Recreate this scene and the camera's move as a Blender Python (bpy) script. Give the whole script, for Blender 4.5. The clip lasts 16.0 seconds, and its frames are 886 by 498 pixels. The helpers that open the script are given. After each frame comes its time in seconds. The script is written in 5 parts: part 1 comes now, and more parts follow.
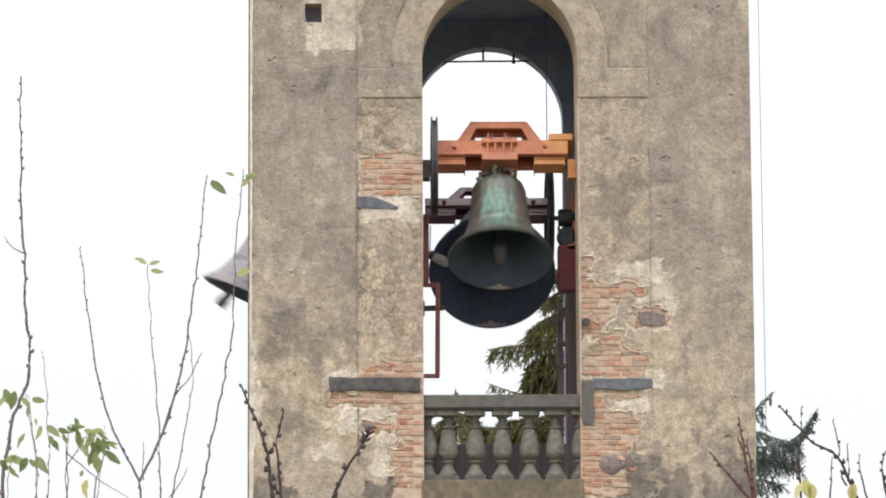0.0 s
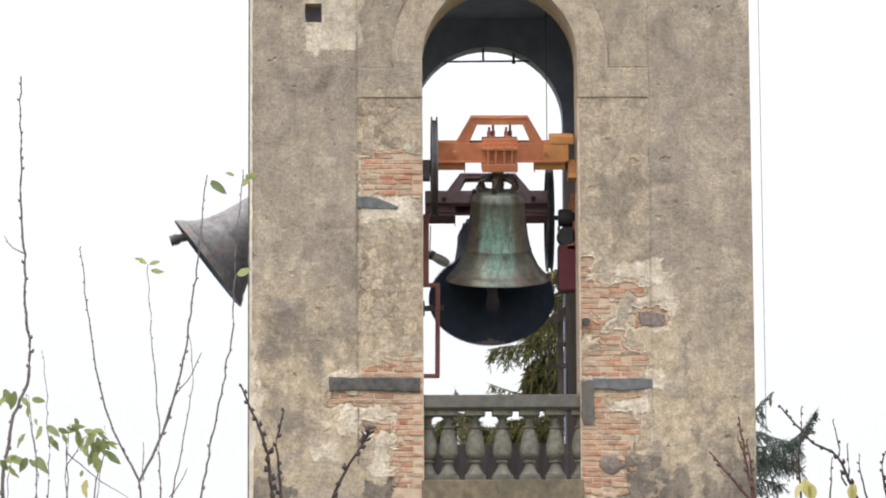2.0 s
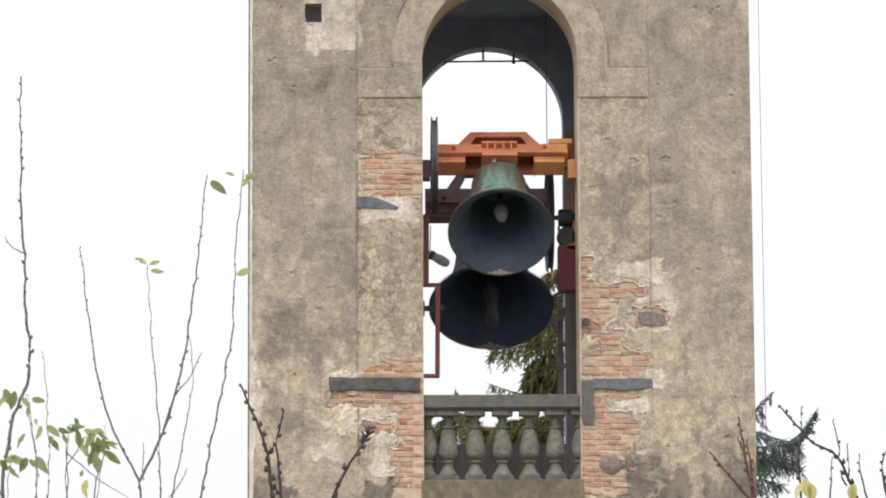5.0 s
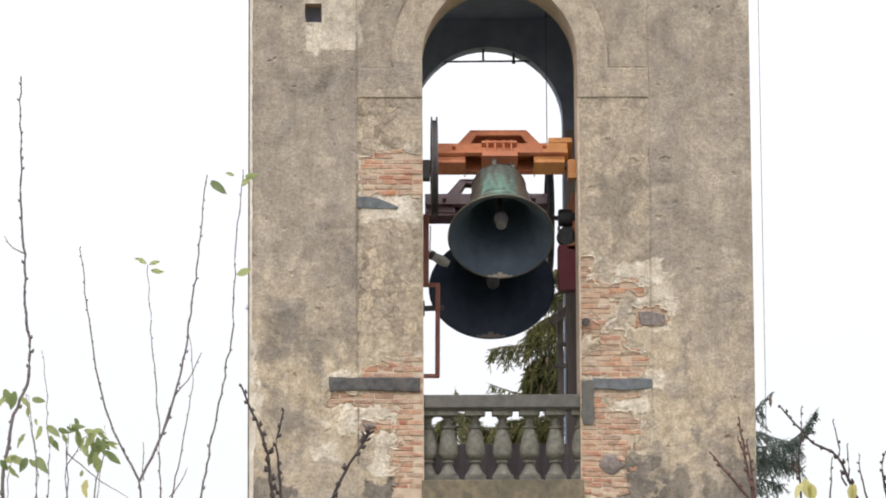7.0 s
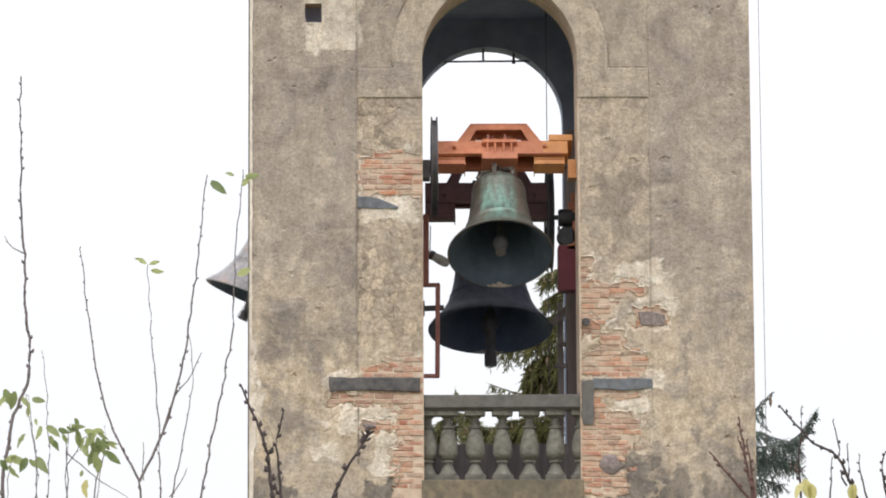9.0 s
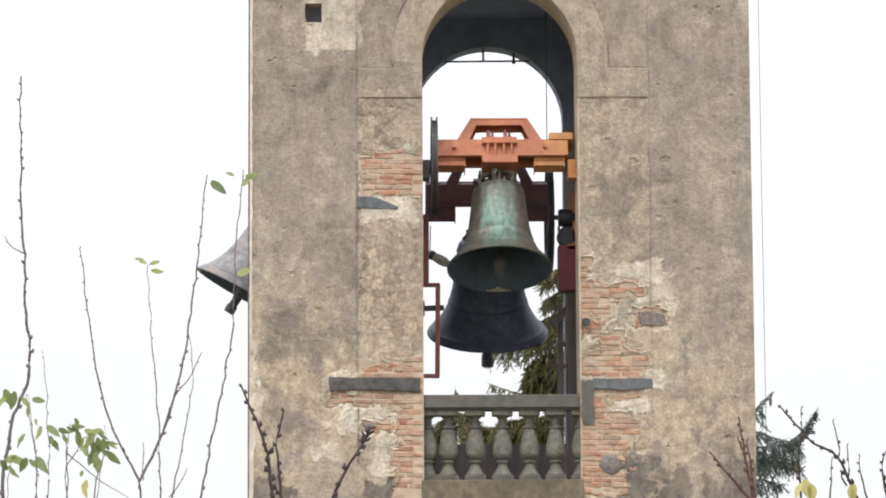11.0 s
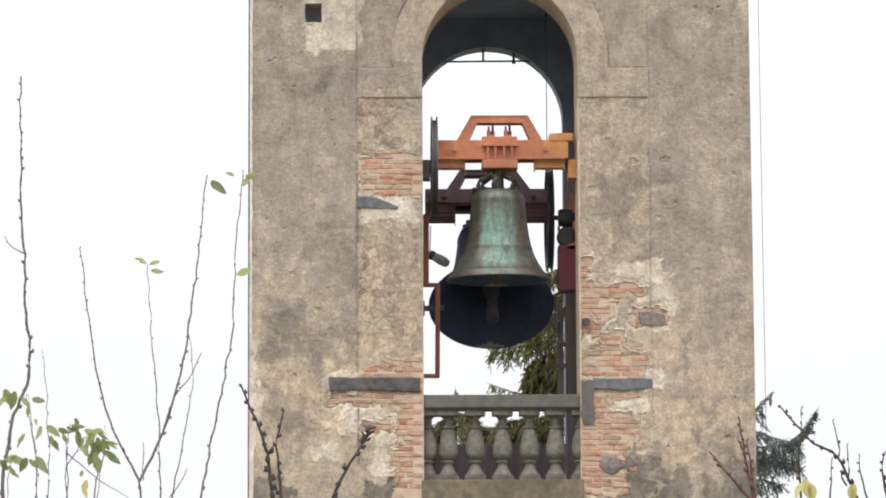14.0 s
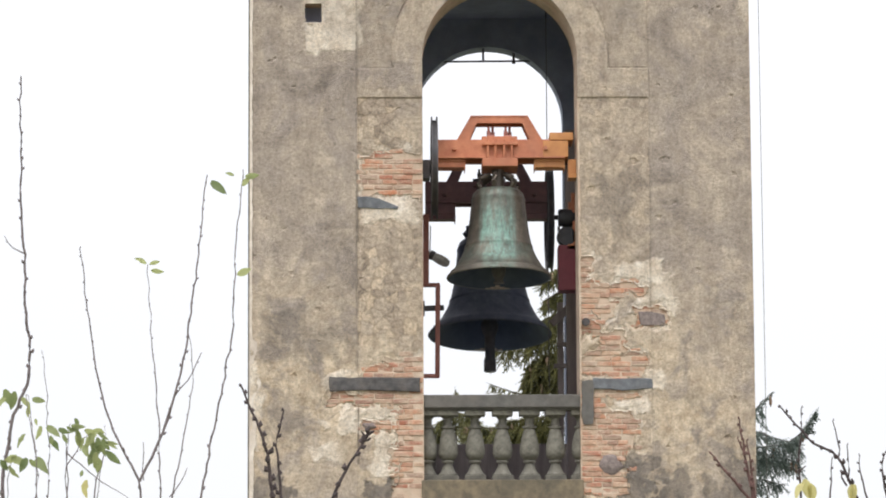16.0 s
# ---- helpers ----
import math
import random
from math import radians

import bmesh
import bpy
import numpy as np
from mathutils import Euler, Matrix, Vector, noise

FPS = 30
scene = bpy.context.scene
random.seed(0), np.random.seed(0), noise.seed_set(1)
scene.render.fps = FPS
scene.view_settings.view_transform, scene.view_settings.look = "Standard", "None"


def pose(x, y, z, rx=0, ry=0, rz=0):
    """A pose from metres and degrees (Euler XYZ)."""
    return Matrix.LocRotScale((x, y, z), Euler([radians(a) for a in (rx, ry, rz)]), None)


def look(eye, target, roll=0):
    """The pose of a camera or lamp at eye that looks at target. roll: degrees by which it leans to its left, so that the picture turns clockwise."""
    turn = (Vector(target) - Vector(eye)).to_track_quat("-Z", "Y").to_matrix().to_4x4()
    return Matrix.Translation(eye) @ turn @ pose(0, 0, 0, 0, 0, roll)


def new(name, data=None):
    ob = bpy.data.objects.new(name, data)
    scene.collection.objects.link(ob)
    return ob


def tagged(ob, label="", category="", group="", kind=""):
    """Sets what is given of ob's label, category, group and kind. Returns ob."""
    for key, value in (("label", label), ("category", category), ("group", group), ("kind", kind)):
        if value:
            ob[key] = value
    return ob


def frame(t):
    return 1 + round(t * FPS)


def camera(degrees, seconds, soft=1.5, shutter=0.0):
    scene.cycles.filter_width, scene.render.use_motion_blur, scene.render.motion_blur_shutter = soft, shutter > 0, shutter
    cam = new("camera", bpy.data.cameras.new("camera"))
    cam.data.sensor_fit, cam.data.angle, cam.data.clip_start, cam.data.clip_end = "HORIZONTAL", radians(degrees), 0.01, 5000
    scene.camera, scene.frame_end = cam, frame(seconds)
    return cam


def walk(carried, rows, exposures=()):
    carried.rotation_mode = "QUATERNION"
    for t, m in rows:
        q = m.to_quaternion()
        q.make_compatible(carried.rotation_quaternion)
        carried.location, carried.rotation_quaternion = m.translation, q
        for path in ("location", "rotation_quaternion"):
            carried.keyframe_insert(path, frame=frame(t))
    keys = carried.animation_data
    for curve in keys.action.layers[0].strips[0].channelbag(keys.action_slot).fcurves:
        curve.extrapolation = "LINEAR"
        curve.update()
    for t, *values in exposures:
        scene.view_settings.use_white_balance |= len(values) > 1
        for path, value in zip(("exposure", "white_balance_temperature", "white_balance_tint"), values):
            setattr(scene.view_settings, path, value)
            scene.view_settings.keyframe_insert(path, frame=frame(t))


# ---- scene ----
# A plastered brick bell tower with three swinging bells, seen from a hillside orchard under an overcast sky.

# ---- camera ----
cam = camera(13.755, 16.0, soft=1.9, shutter=0.5)
CAM_POSE = look((-1.6, -46.4, 6.0), (-0.694, 3.131, 12.775), -0.30)
walk(cam, [(0.0, CAM_POSE), (16.0, CAM_POSE)], exposures=[(0.0, 0.0), (16.0, 0.0)])

# ---- light: overcast sky, brighter overhead, and a wide veiled sun ----
SUN_HIGH, SUN_TURN = radians(48), radians(215)
world = bpy.data.worlds.new("overcast_sky")
scene.world = world
world.use_nodes = True
wn, wl = world.node_tree.nodes, world.node_tree.links
wn.clear()
w_out = wn.new("ShaderNodeOutputWorld")
w_mix = wn.new("ShaderNodeMixShader")
w_mix.inputs[0].default_value = 0.9
w_sky = wn.new("ShaderNodeTexSky")
w_sky.sky_type, w_sky.sun_disc = "NISHITA", False
w_sky.sun_elevation, w_sky.sun_rotation = SUN_HIGH, SUN_TURN
w_blue = wn.new("ShaderNodeBackground")
w_blue.inputs[1].default_value = 0.12
w_cloud = wn.new("ShaderNodeBackground")
w_cloud.inputs[0].default_value = (0.982, 0.982, 1.012, 1)
w_co = wn.new("ShaderNodeTexCoord")
w_sep = wn.new("ShaderNodeSeparateXYZ")
w_sq = wn.new("ShaderNodeMath")
w_sq.operation = "POWER"
w_sq.use_clamp = True
w_sq.inputs[1].default_value = 2.0
w_rng = wn.new("ShaderNodeMapRange")
w_rng.inputs[1].default_value, w_rng.inputs[2].default_value = 0.0, 1.0
w_rng.inputs[3].default_value, w_rng.inputs[4].default_value = 1.03, 4.5
wl.new(w_co.outputs["Generated"], w_sep.inputs[0])
wl.new(w_sep.outputs[2], w_sq.inputs[0])
wl.new(w_sq.outputs[0], w_rng.inputs[0])
wl.new(w_rng.outputs[0], w_cloud.inputs[1])
wl.new(w_sky.outputs[0], w_blue.inputs[0])
wl.new(w_blue.outputs[0], w_mix.inputs[1])
wl.new(w_cloud.outputs[0], w_mix.inputs[2])
wl.new(w_mix.outputs[0], w_out.inputs[0])
sun = new("sun", bpy.data.lights.new("sun", "SUN"))
sun.data.energy, sun.data.angle, sun.data.color = 0.85, radians(25), (1.0, 0.95, 0.88)
sun.matrix_world = look((math.sin(SUN_TURN) * 50, math.cos(SUN_TURN) * 50, math.tan(SUN_HIGH) * 50), (0, 0, 0))


# ---- materials ----
def material(name, rough=0.8, metal=0.0):
    m = bpy.data.materials.new(name)
    m.use_nodes = True
    b = m.node_tree.nodes["Principled BSDF"]
    b.inputs["Roughness"].default_value, b.inputs["Metallic"].default_value = rough, metal
    return m, m.node_tree.nodes, m.node_tree.links, b


def coords(n, l, scale=(1, 1, 1)):
    co, mp = n.new("ShaderNodeTexCoord"), n.new("ShaderNodeMapping")
    mp.inputs["Scale"].default_value = scale
    l.new(co.outputs["Object"], mp.inputs[0])
    return mp.outputs[0]


def noise_tex(n, l, vec, scale, detail=6, rough=0.6, warp=0.0):
    t = n.new("ShaderNodeTexNoise")
    t.inputs["Distortion"].default_value = warp
    t.inputs["Scale"].default_value, t.inputs["Detail"].default_value, t.inputs["Roughness"].default_value = scale, detail, rough
    l.new(vec, t.inputs["Vector"])
    return t.outputs[0]


def noise_col(n, l, vec, scale):
    t = n.new("ShaderNodeTexNoise")
    t.inputs["Scale"].default_value, t.inputs["Detail"].default_value = scale, 4
    l.new(vec, t.inputs["Vector"])
    return t.outputs["Color"]


def ramp(n, l, fac, stops):
    r = n.new("ShaderNodeValToRGB")
    while len(r.color_ramp.elements) < len(stops):
        r.color_ramp.elements.new(0.5)
    for e, (p, c) in zip(r.color_ramp.elements, stops):
        e.position, e.color = p, (*c, 1) if len(c) == 3 else c
    l.new(fac, r.inputs[0])
    return r.outputs[0]


def mix(n, l, fac, a, b, blend="MIX"):
    m = n.new("ShaderNodeMix")
    m.data_type, m.blend_type = "RGBA", blend
    for sock, v in ((m.inputs[0], fac), (m.inputs[6], a), (m.inputs[7], b)):
        if isinstance(v, (int, float)):
            sock.default_value = v
        elif isinstance(v, tuple):
            sock.default_value = (*v, 1)
        else:
            l.new(v, sock)
    return m.outputs[2]


def bump(n, l, b, height, strength=0.3, dist=0.01):
    u = n.new("ShaderNodeBump")
    u.inputs["Strength"].default_value, u.inputs["Distance"].default_value = strength, dist
    l.new(height, u.inputs["Height"])
    l.new(u.outputs[0], b.inputs["Normal"])


def grey(v):
    return (v, v, v)


def mottled(name, dark, light, scale=6.0, rough=0.85, metal=0.0, stain=(0.5, 0.5, 0.5), stain_amount=0.0, bump_scale=60.0, bump_strength=0.3, stretch=(1, 1, 1), per_object=0.0):
    """A worn surface: two tones, a stain at a larger scale, fine relief."""
    m, n, l, b = material(name, rough, metal)
    vec = coords(n, l, stretch)
    c = ramp(n, l, noise_tex(n, l, vec, scale), [(0.3, dark), (0.7, light)])
    big = ramp(n, l, noise_tex(n, l, vec, scale * 0.27, 4), [(0.45, grey(0)), (0.65, grey(1))])
    f = n.new("ShaderNodeMath")
    f.operation = "MULTIPLY"
    f.inputs[1].default_value = stain_amount
    l.new(big, f.inputs[0])
    c = mix(n, l, f.outputs[0], c, stain)
    if per_object:
        oi, mr = n.new("ShaderNodeObjectInfo"), n.new("ShaderNodeMapRange")
        mr.inputs[3].default_value, mr.inputs[4].default_value = 1 - per_object, 1 + per_object
        l.new(oi.outputs["Random"], mr.inputs[0])
        hs = n.new("ShaderNodeHueSaturation")
        l.new(mr.outputs[0], hs.inputs["Value"])
        l.new(c, hs.inputs["Color"])
        c = hs.outputs[0]
    l.new(c, b.inputs["Base Color"])
    bump(n, l, b, noise_tex(n, l, vec, bump_scale, 8), bump_strength)
    return m


def plaster_material():
    m, n, l, b = material("aged_lime_plaster", 0.92)
    vec = coords(n, l)
    c = ramp(n, l, noise_tex(n, l, vec, 1.15, 13, 0.66, 1.2), [(0.33, (0.20, 0.168, 0.145)), (0.45, (0.365, 0.306, 0.262)), (0.54, (0.465, 0.383, 0.305)), (0.67, (0.66, 0.555, 0.435))])
    grime = ramp(n, l, noise_tex(n, l, vec, 0.7, 9, 0.7, 0.5), [(0.43, grey(0)), (0.62, grey(0.6))])
    c = mix(n, l, grime, c, ramp(n, l, noise_tex(n, l, vec, 9, 8, 0.7), [(0.3, (0.35, 0.298, 0.255)), (0.7, (0.53, 0.452, 0.38))]))
    edge = ramp(n, l, noise_tex(n, l, vec, 3.1, 15, 0.72, 0.4), [(0.475, grey(0)), (0.515, grey(0.42))])
    c = mix(n, l, edge, c, ramp(n, l, noise_tex(n, l, vec, 12, 8, 0.7), [(0.3, (0.25, 0.205, 0.168)), (0.7, (0.40, 0.335, 0.275))]))
    at = n.new("ShaderNodeAttribute")
    at.attribute_name = "ochre"
    blot = ramp(n, l, noise_tex(n, l, vec, 2.3, 9, 0.68, 0.6), [(0.42, grey(0)), (0.51, grey(1))])
    f = n.new("ShaderNodeMath")
    f.operation = "MULTIPLY"
    l.new(at.outputs["Fac"], f.inputs[0])
    l.new(blot, f.inputs[1])
    warm = ramp(n, l, noise_tex(n, l, vec, 7.0, 6), [(0.35, (0.48, 0.365, 0.25)), (0.65, (0.76, 0.635, 0.475))])
    c = mix(n, l, f.outputs[0], c, warm)
    rub = n.new("ShaderNodeAttribute")
    rub.attribute_name = "rubble"
    stones = ramp(n, l, noise_tex(n, l, vec, 9.0, 9, 0.76, 0.6), [(0.34, (0.23, 0.19, 0.155)), (0.45, (0.47, 0.385, 0.30)), (0.56, (0.57, 0.465, 0.355)), (0.66, (0.82, 0.70, 0.555))])
    bent = mix(n, l, 0.10, vec, noise_col(n, l, vec, 7.0), "ADD")
    cells = n.new("ShaderNodeTexVoronoi")
    cells.inputs["Scale"].default_value = 7.5
    l.new(bent, cells.inputs["Vector"])
    bw = n.new("ShaderNodeRGBToBW")
    l.new(cells.outputs["Color"], bw.inputs[0])
    stones = mix(n, l, 0.75, stones, ramp(n, l, bw.outputs[0], [(0.2, (0.66, 0.63, 0.62)), (0.5, grey(1.0)), (0.8, (1.2, 1.16, 1.08))]), "MULTIPLY")
    gaps = n.new("ShaderNodeTexVoronoi")
    gaps.feature = "DISTANCE_TO_EDGE"
    gaps.inputs["Scale"].default_value = 7.5
    l.new(bent, gaps.inputs["Vector"])
    stones = mix(n, l, 0.6, stones, ramp(n, l, gaps.outputs["Distance"], [(0.0, (0.55, 0.52, 0.49)), (0.10, grey(1.0))]), "MULTIPLY")
    c = mix(n, l, rub.outputs["Fac"], c, stones)
    pale = n.new("ShaderNodeAttribute")
    pale.attribute_name = "pale"
    c = mix(n, l, pale.outputs["Fac"], c, ramp(n, l, noise_tex(n, l, vec, 5.0, 8), [(0.28, (0.56, 0.45, 0.34)), (0.5, (0.74, 0.64, 0.52)), (0.72, (0.97, 0.89, 0.78))]))
    # grey cement patches, darker areas and the grooves' painted shadow lines
    cem = n.new("ShaderNodeAttribute")
    cem.attribute_name = "cement"
    c = mix(n, l, cem.outputs["Fac"], c, ramp(n, l, noise_tex(n, l, vec, 6.0, 8), [(0.3, (0.145, 0.123, 0.106)), (0.7, (0.25, 0.215, 0.183))]))
    wash = ramp(n, l, noise_tex(n, l, coords(n, l, (1, 1, 0.14)), 5.0, 7, 0.7), [(0.36, (0.80, 0.79, 0.78)), (0.55, grey(1.0)), (0.7, grey(1.1))])
    c = mix(n, l, 0.7, c, wash, "MULTIPLY")
    pits = ramp(n, l, noise_tex(n, l, vec, 22, 4, 0.7), [(0.27, (0.35, 0.33, 0.30)), (0.36, grey(1))])
    c = mix(n, l, 0.8, c, pits, "MULTIPLY")
    flecks = ramp(n, l, noise_tex(n, l, vec, 14.0, 5, 0.75), [(0.69, grey(0)), (0.74, grey(0.7))])
    c = mix(n, l, flecks, c, (0.62, 0.58, 0.50))
    grain = ramp(n, l, noise_tex(n, l, vec, 26, 9, 0.8), [(0.32, grey(0.58)), (0.52, grey(1.0)), (0.7, grey(1.2))])
    c = mix(n, l, 1.0, c, grain, "MULTIPLY")
    c = mix(n, l, 0.6, c, ramp(n, l, noise_tex(n, l, vec, 5.5, 10, 0.75), [(0.30, (0.74, 0.72, 0.70)), (0.50, grey(1.0)), (0.68, (1.18, 1.17, 1.15))]), "MULTIPLY")
    l.new(c, b.inputs["Base Color"])
    bump(n, l, b, noise_tex(n, l, vec, 24, 10, 0.8), 0.8, 0.03)
    return m


def bell_material(name, base, dark, patina, amount, rough=0.45, rust=0.0):
    m, n, l, b = material(name, rough, 0.55)
    vec = coords(n, l)
    streak = coords(n, l, (1, 1, 0.16))
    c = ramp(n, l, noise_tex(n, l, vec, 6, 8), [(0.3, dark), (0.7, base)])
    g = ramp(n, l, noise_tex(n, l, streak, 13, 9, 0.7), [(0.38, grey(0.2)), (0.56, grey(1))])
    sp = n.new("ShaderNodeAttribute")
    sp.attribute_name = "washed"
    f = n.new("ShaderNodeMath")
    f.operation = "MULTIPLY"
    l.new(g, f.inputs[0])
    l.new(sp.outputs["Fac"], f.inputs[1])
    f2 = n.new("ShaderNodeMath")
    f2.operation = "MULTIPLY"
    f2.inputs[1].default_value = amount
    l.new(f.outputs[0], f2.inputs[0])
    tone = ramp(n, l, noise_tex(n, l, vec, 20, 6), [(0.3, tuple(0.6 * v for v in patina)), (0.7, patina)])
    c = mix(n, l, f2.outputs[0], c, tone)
    if rust:
        c = mix(n, l, ramp(n, l, noise_tex(n, l, vec, 3.0, 8, 0.7), [(0.54, grey(0)), (0.66, grey(rust))]), c, (0.30, 0.15, 0.09))
    c = mix(n, l, 0.8, c, ramp(n, l, noise_tex(n, l, vec, 14, 8, 0.75), [(0.3, grey(0.55)), (0.55, grey(1.0)), (0.72, grey(1.5))]), "MULTIPLY")
    l.new(c, b.inputs["Base Color"])
    inv = n.new("ShaderNodeMapRange")
    inv.inputs[3].default_value, inv.inputs[4].default_value = 0.55, 0.05
    l.new(f2.outputs[0], inv.inputs[0])
    l.new(inv.outputs[0], b.inputs["Metallic"])
    bump(n, l, b, noise_tex(n, l, vec, 40, 6), 0.2, 0.006)
    return m


PLASTER = plaster_material()
MORTAR = mottled("crumbling_lime_mortar", (0.43, 0.33, 0.245), (0.66, 0.54, 0.42), 8, stain=(0.56, 0.38, 0.27), stain_amount=0.6, bump_scale=45, bump_strength=0.7)


def brick_material():
    """Old brick, each of its own tone, with mortar and lime smeared over it."""
    m, n, l, b = material("weathered_red_brick", 0.9)
    geo, oi = n.new("ShaderNodeNewGeometry"), n.new("ShaderNodeObjectInfo")
    pos = geo.outputs["Position"]
    flat = n.new("ShaderNodeMapping")
    flat.inputs["Scale"].default_value = (0.55, 1, 1.6)
    l.new(pos, flat.inputs[0])
    c = ramp(n, l, oi.outputs["Random"], [(0.0, (0.37, 0.13, 0.08)), (0.25, (0.47, 0.22, 0.135)), (0.5, (0.32, 0.19, 0.14)), (0.75, (0.53, 0.33, 0.22)), (1.0, (0.50, 0.19, 0.095))])
    c = mix(n, l, 0.7, c, ramp(n, l, noise_tex(n, l, pos, 30, 8, 0.7), [(0.3, grey(0.6)), (0.7, grey(1.25))]), "MULTIPLY")
    smear = ramp(n, l, noise_tex(n, l, flat.outputs[0], 7.0, 10, 0.8), [(0.41, grey(0.0)), (0.62, grey(0.85))])
    c = mix(n, l, smear, c, ramp(n, l, noise_tex(n, l, pos, 15, 6), [(0.3, (0.46, 0.36, 0.26)), (0.7, (0.66, 0.56, 0.44))]))
    l.new(c, b.inputs["Base Color"])
    bump(n, l, b, noise_tex(n, l, pos, 60, 8, 0.7), 0.6, 0.012)
    return m


BRICK = brick_material()
SLATE = mottled("dark_slate_stone", (0.045, 0.042, 0.043), (0.12, 0.112, 0.11), 14, stain=(0.17, 0.145, 0.125), stain_amount=0.5, bump_scale=50, bump_strength=0.5)
SLATE_BLUE = mottled("blue_grey_slate_stone", (0.085, 0.09, 0.10), (0.19, 0.20, 0.215), 11, stain=(0.12, 0.115, 0.11), stain_amount=0.5, bump_scale=50, bump_strength=0.5)
COBBLE = mottled("rough_field_stone", (0.13, 0.102, 0.094), (0.29, 0.235, 0.215), 22, bump_scale=40, bump_strength=0.7)
# belfry plaster, lifted and blued: the rain haze is mixed into its tones
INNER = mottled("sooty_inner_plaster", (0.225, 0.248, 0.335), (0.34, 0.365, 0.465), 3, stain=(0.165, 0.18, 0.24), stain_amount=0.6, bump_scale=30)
STONE = mottled("lichened_grey_cast_stone", (0.10, 0.094, 0.078), (0.23, 0.215, 0.175), 12, stain=(0.062, 0.058, 0.05), stain_amount=0.7, bump_scale=60, bump_strength=0.5)
RAILSTONE = mottled("dark_weathered_stone", (0.08, 0.076, 0.07), (0.15, 0.142, 0.13), 9, stain=(0.17, 0.15, 0.13), stain_amount=0.5, bump_scale=60, bump_strength=0.4)
SILL = mottled("ochre_stained_stone_sill", (0.11, 0.092, 0.066), (0.27, 0.21, 0.135), 8, stain=(0.075, 0.07, 0.055), stain_amount=0.6, bump_scale=50, bump_strength=0.5)
ORANGE = mottled("weathered_orange_red_lead_paint", (0.42, 0.13, 0.06), (0.58, 0.225, 0.11), 8, 0.55, stain=(0.27, 0.10, 0.06), stain_amount=0.5, bump_scale=40, bump_strength=0.15)
AMBER = mottled("faded_amber_orange_paint", (0.50, 0.215, 0.07), (0.64, 0.31, 0.11), 8, 0.55, stain=(0.33, 0.12, 0.05), stain_amount=0.4, bump_scale=40, bump_strength=0.15)
MAROON = mottled("dull_maroon_paint", (0.145, 0.07, 0.07), (0.22, 0.108, 0.106), 6, 0.6, stain=(0.115, 0.072, 0.075), stain_amount=0.5, bump_scale=40, bump_strength=0.15)
REDFRAME = mottled("rust_red_painted_steel", (0.32, 0.115, 0.09), (0.44, 0.185, 0.145), 14, 0.6, stain=(0.16, 0.06, 0.045), stain_amount=0.4, bump_scale=60)
# iron, its dark tones raised and slightly blued for rain haze
IRON = mottled("dark_wrought_iron", (0.058, 0.058, 0.066), (0.115, 0.108, 0.11), 12, 0.6, 0.2, stain=(0.09, 0.055, 0.04), stain_amount=0.35, bump_scale=60)
BLACKPLASTIC = mottled("black_motor_housing", (0.018, 0.018, 0.022), (0.04, 0.04, 0.046), 10, 0.5, bump_scale=80, bump_strength=0.1)
BOXRED = mottled("dark_red_motor_box", (0.11, 0.012, 0.022), (0.17, 0.022, 0.034), 6, 0.5, stain=(0.07, 0.015, 0.02), stain_amount=0.4, bump_scale=60, bump_strength=0.1)
HAMMER = mottled("pale_grey_cast_metal", (0.34, 0.33, 0.29), (0.52, 0.51, 0.46), 14, 0.7, 0.0, bump_scale=60)
TIMBER = mottled("grey_weathered_timber", (0.15, 0.122, 0.112), (0.27, 0.228, 0.208), 9, 0.9, stain=(0.09, 0.07, 0.06), stain_amount=0.4, stretch=(1, 1, 0.12), bump_scale=50, bump_strength=0.4)
FRONT_BRONZE = bell_material("verdigris_bronze", (0.16, 0.13, 0.105), (0.07, 0.06, 0.05), (0.20, 0.37, 0.305), 0.95)
# dark bronze of the rear bell, with blue-grey haze painted into the base
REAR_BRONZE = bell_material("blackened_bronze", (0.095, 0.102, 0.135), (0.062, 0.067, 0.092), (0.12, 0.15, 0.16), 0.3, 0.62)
SIDE_BRONZE = bell_material("grey_oxidised_bronze", (0.30, 0.29, 0.295), (0.17, 0.165, 0.17), (0.34, 0.34, 0.34), 0.7, 0.6, 0.55)
# inside of the bells: hollow's shade and bluish rain haze put into the colour
BELL_INSIDE_SHADE = mottled("dull_blue_black_bell_interior", (0.040, 0.056, 0.088), (0.070, 0.092, 0.132), 5, 0.65, 0.0, bump_scale=40, bump_strength=0.1)
WORN = mottled("worn_grey_iron", (0.075, 0.068, 0.07), (0.13, 0.118, 0.118), 16, 0.7, 0.1, bump_scale=60)
COPPER = mottled("bright_rubbed_bronze", (0.24, 0.195, 0.165), (0.42, 0.34, 0.29), 30, 0.6, 0.1, bump_scale=60, bump_strength=0.1)
LIME = mottled("pale_lime_render", (0.58, 0.50, 0.42), (0.80, 0.72, 0.63), 9, stain=(0.42, 0.33, 0.26), stain_amount=0.5, bump_scale=40, bump_strength=0.5)
DARKBARK = mottled("dark_knobbly_bark", (0.032, 0.023, 0.023), (0.085, 0.06, 0.058), 60, 0.85, bump_scale=300, bump_strength=0.4)
REDBARK = mottled("reddish_brown_bark", (0.075, 0.04, 0.036), (0.17, 0.085, 0.072), 60, 0.85, bump_scale=300, bump_strength=0.4)
BARK = mottled("young_twig_bark", (0.11, 0.09, 0.09), (0.21, 0.175, 0.175), 60, 0.8, stain=(0.16, 0.13, 0.11), stain_amount=0.4, bump_scale=300, bump_strength=0.4)
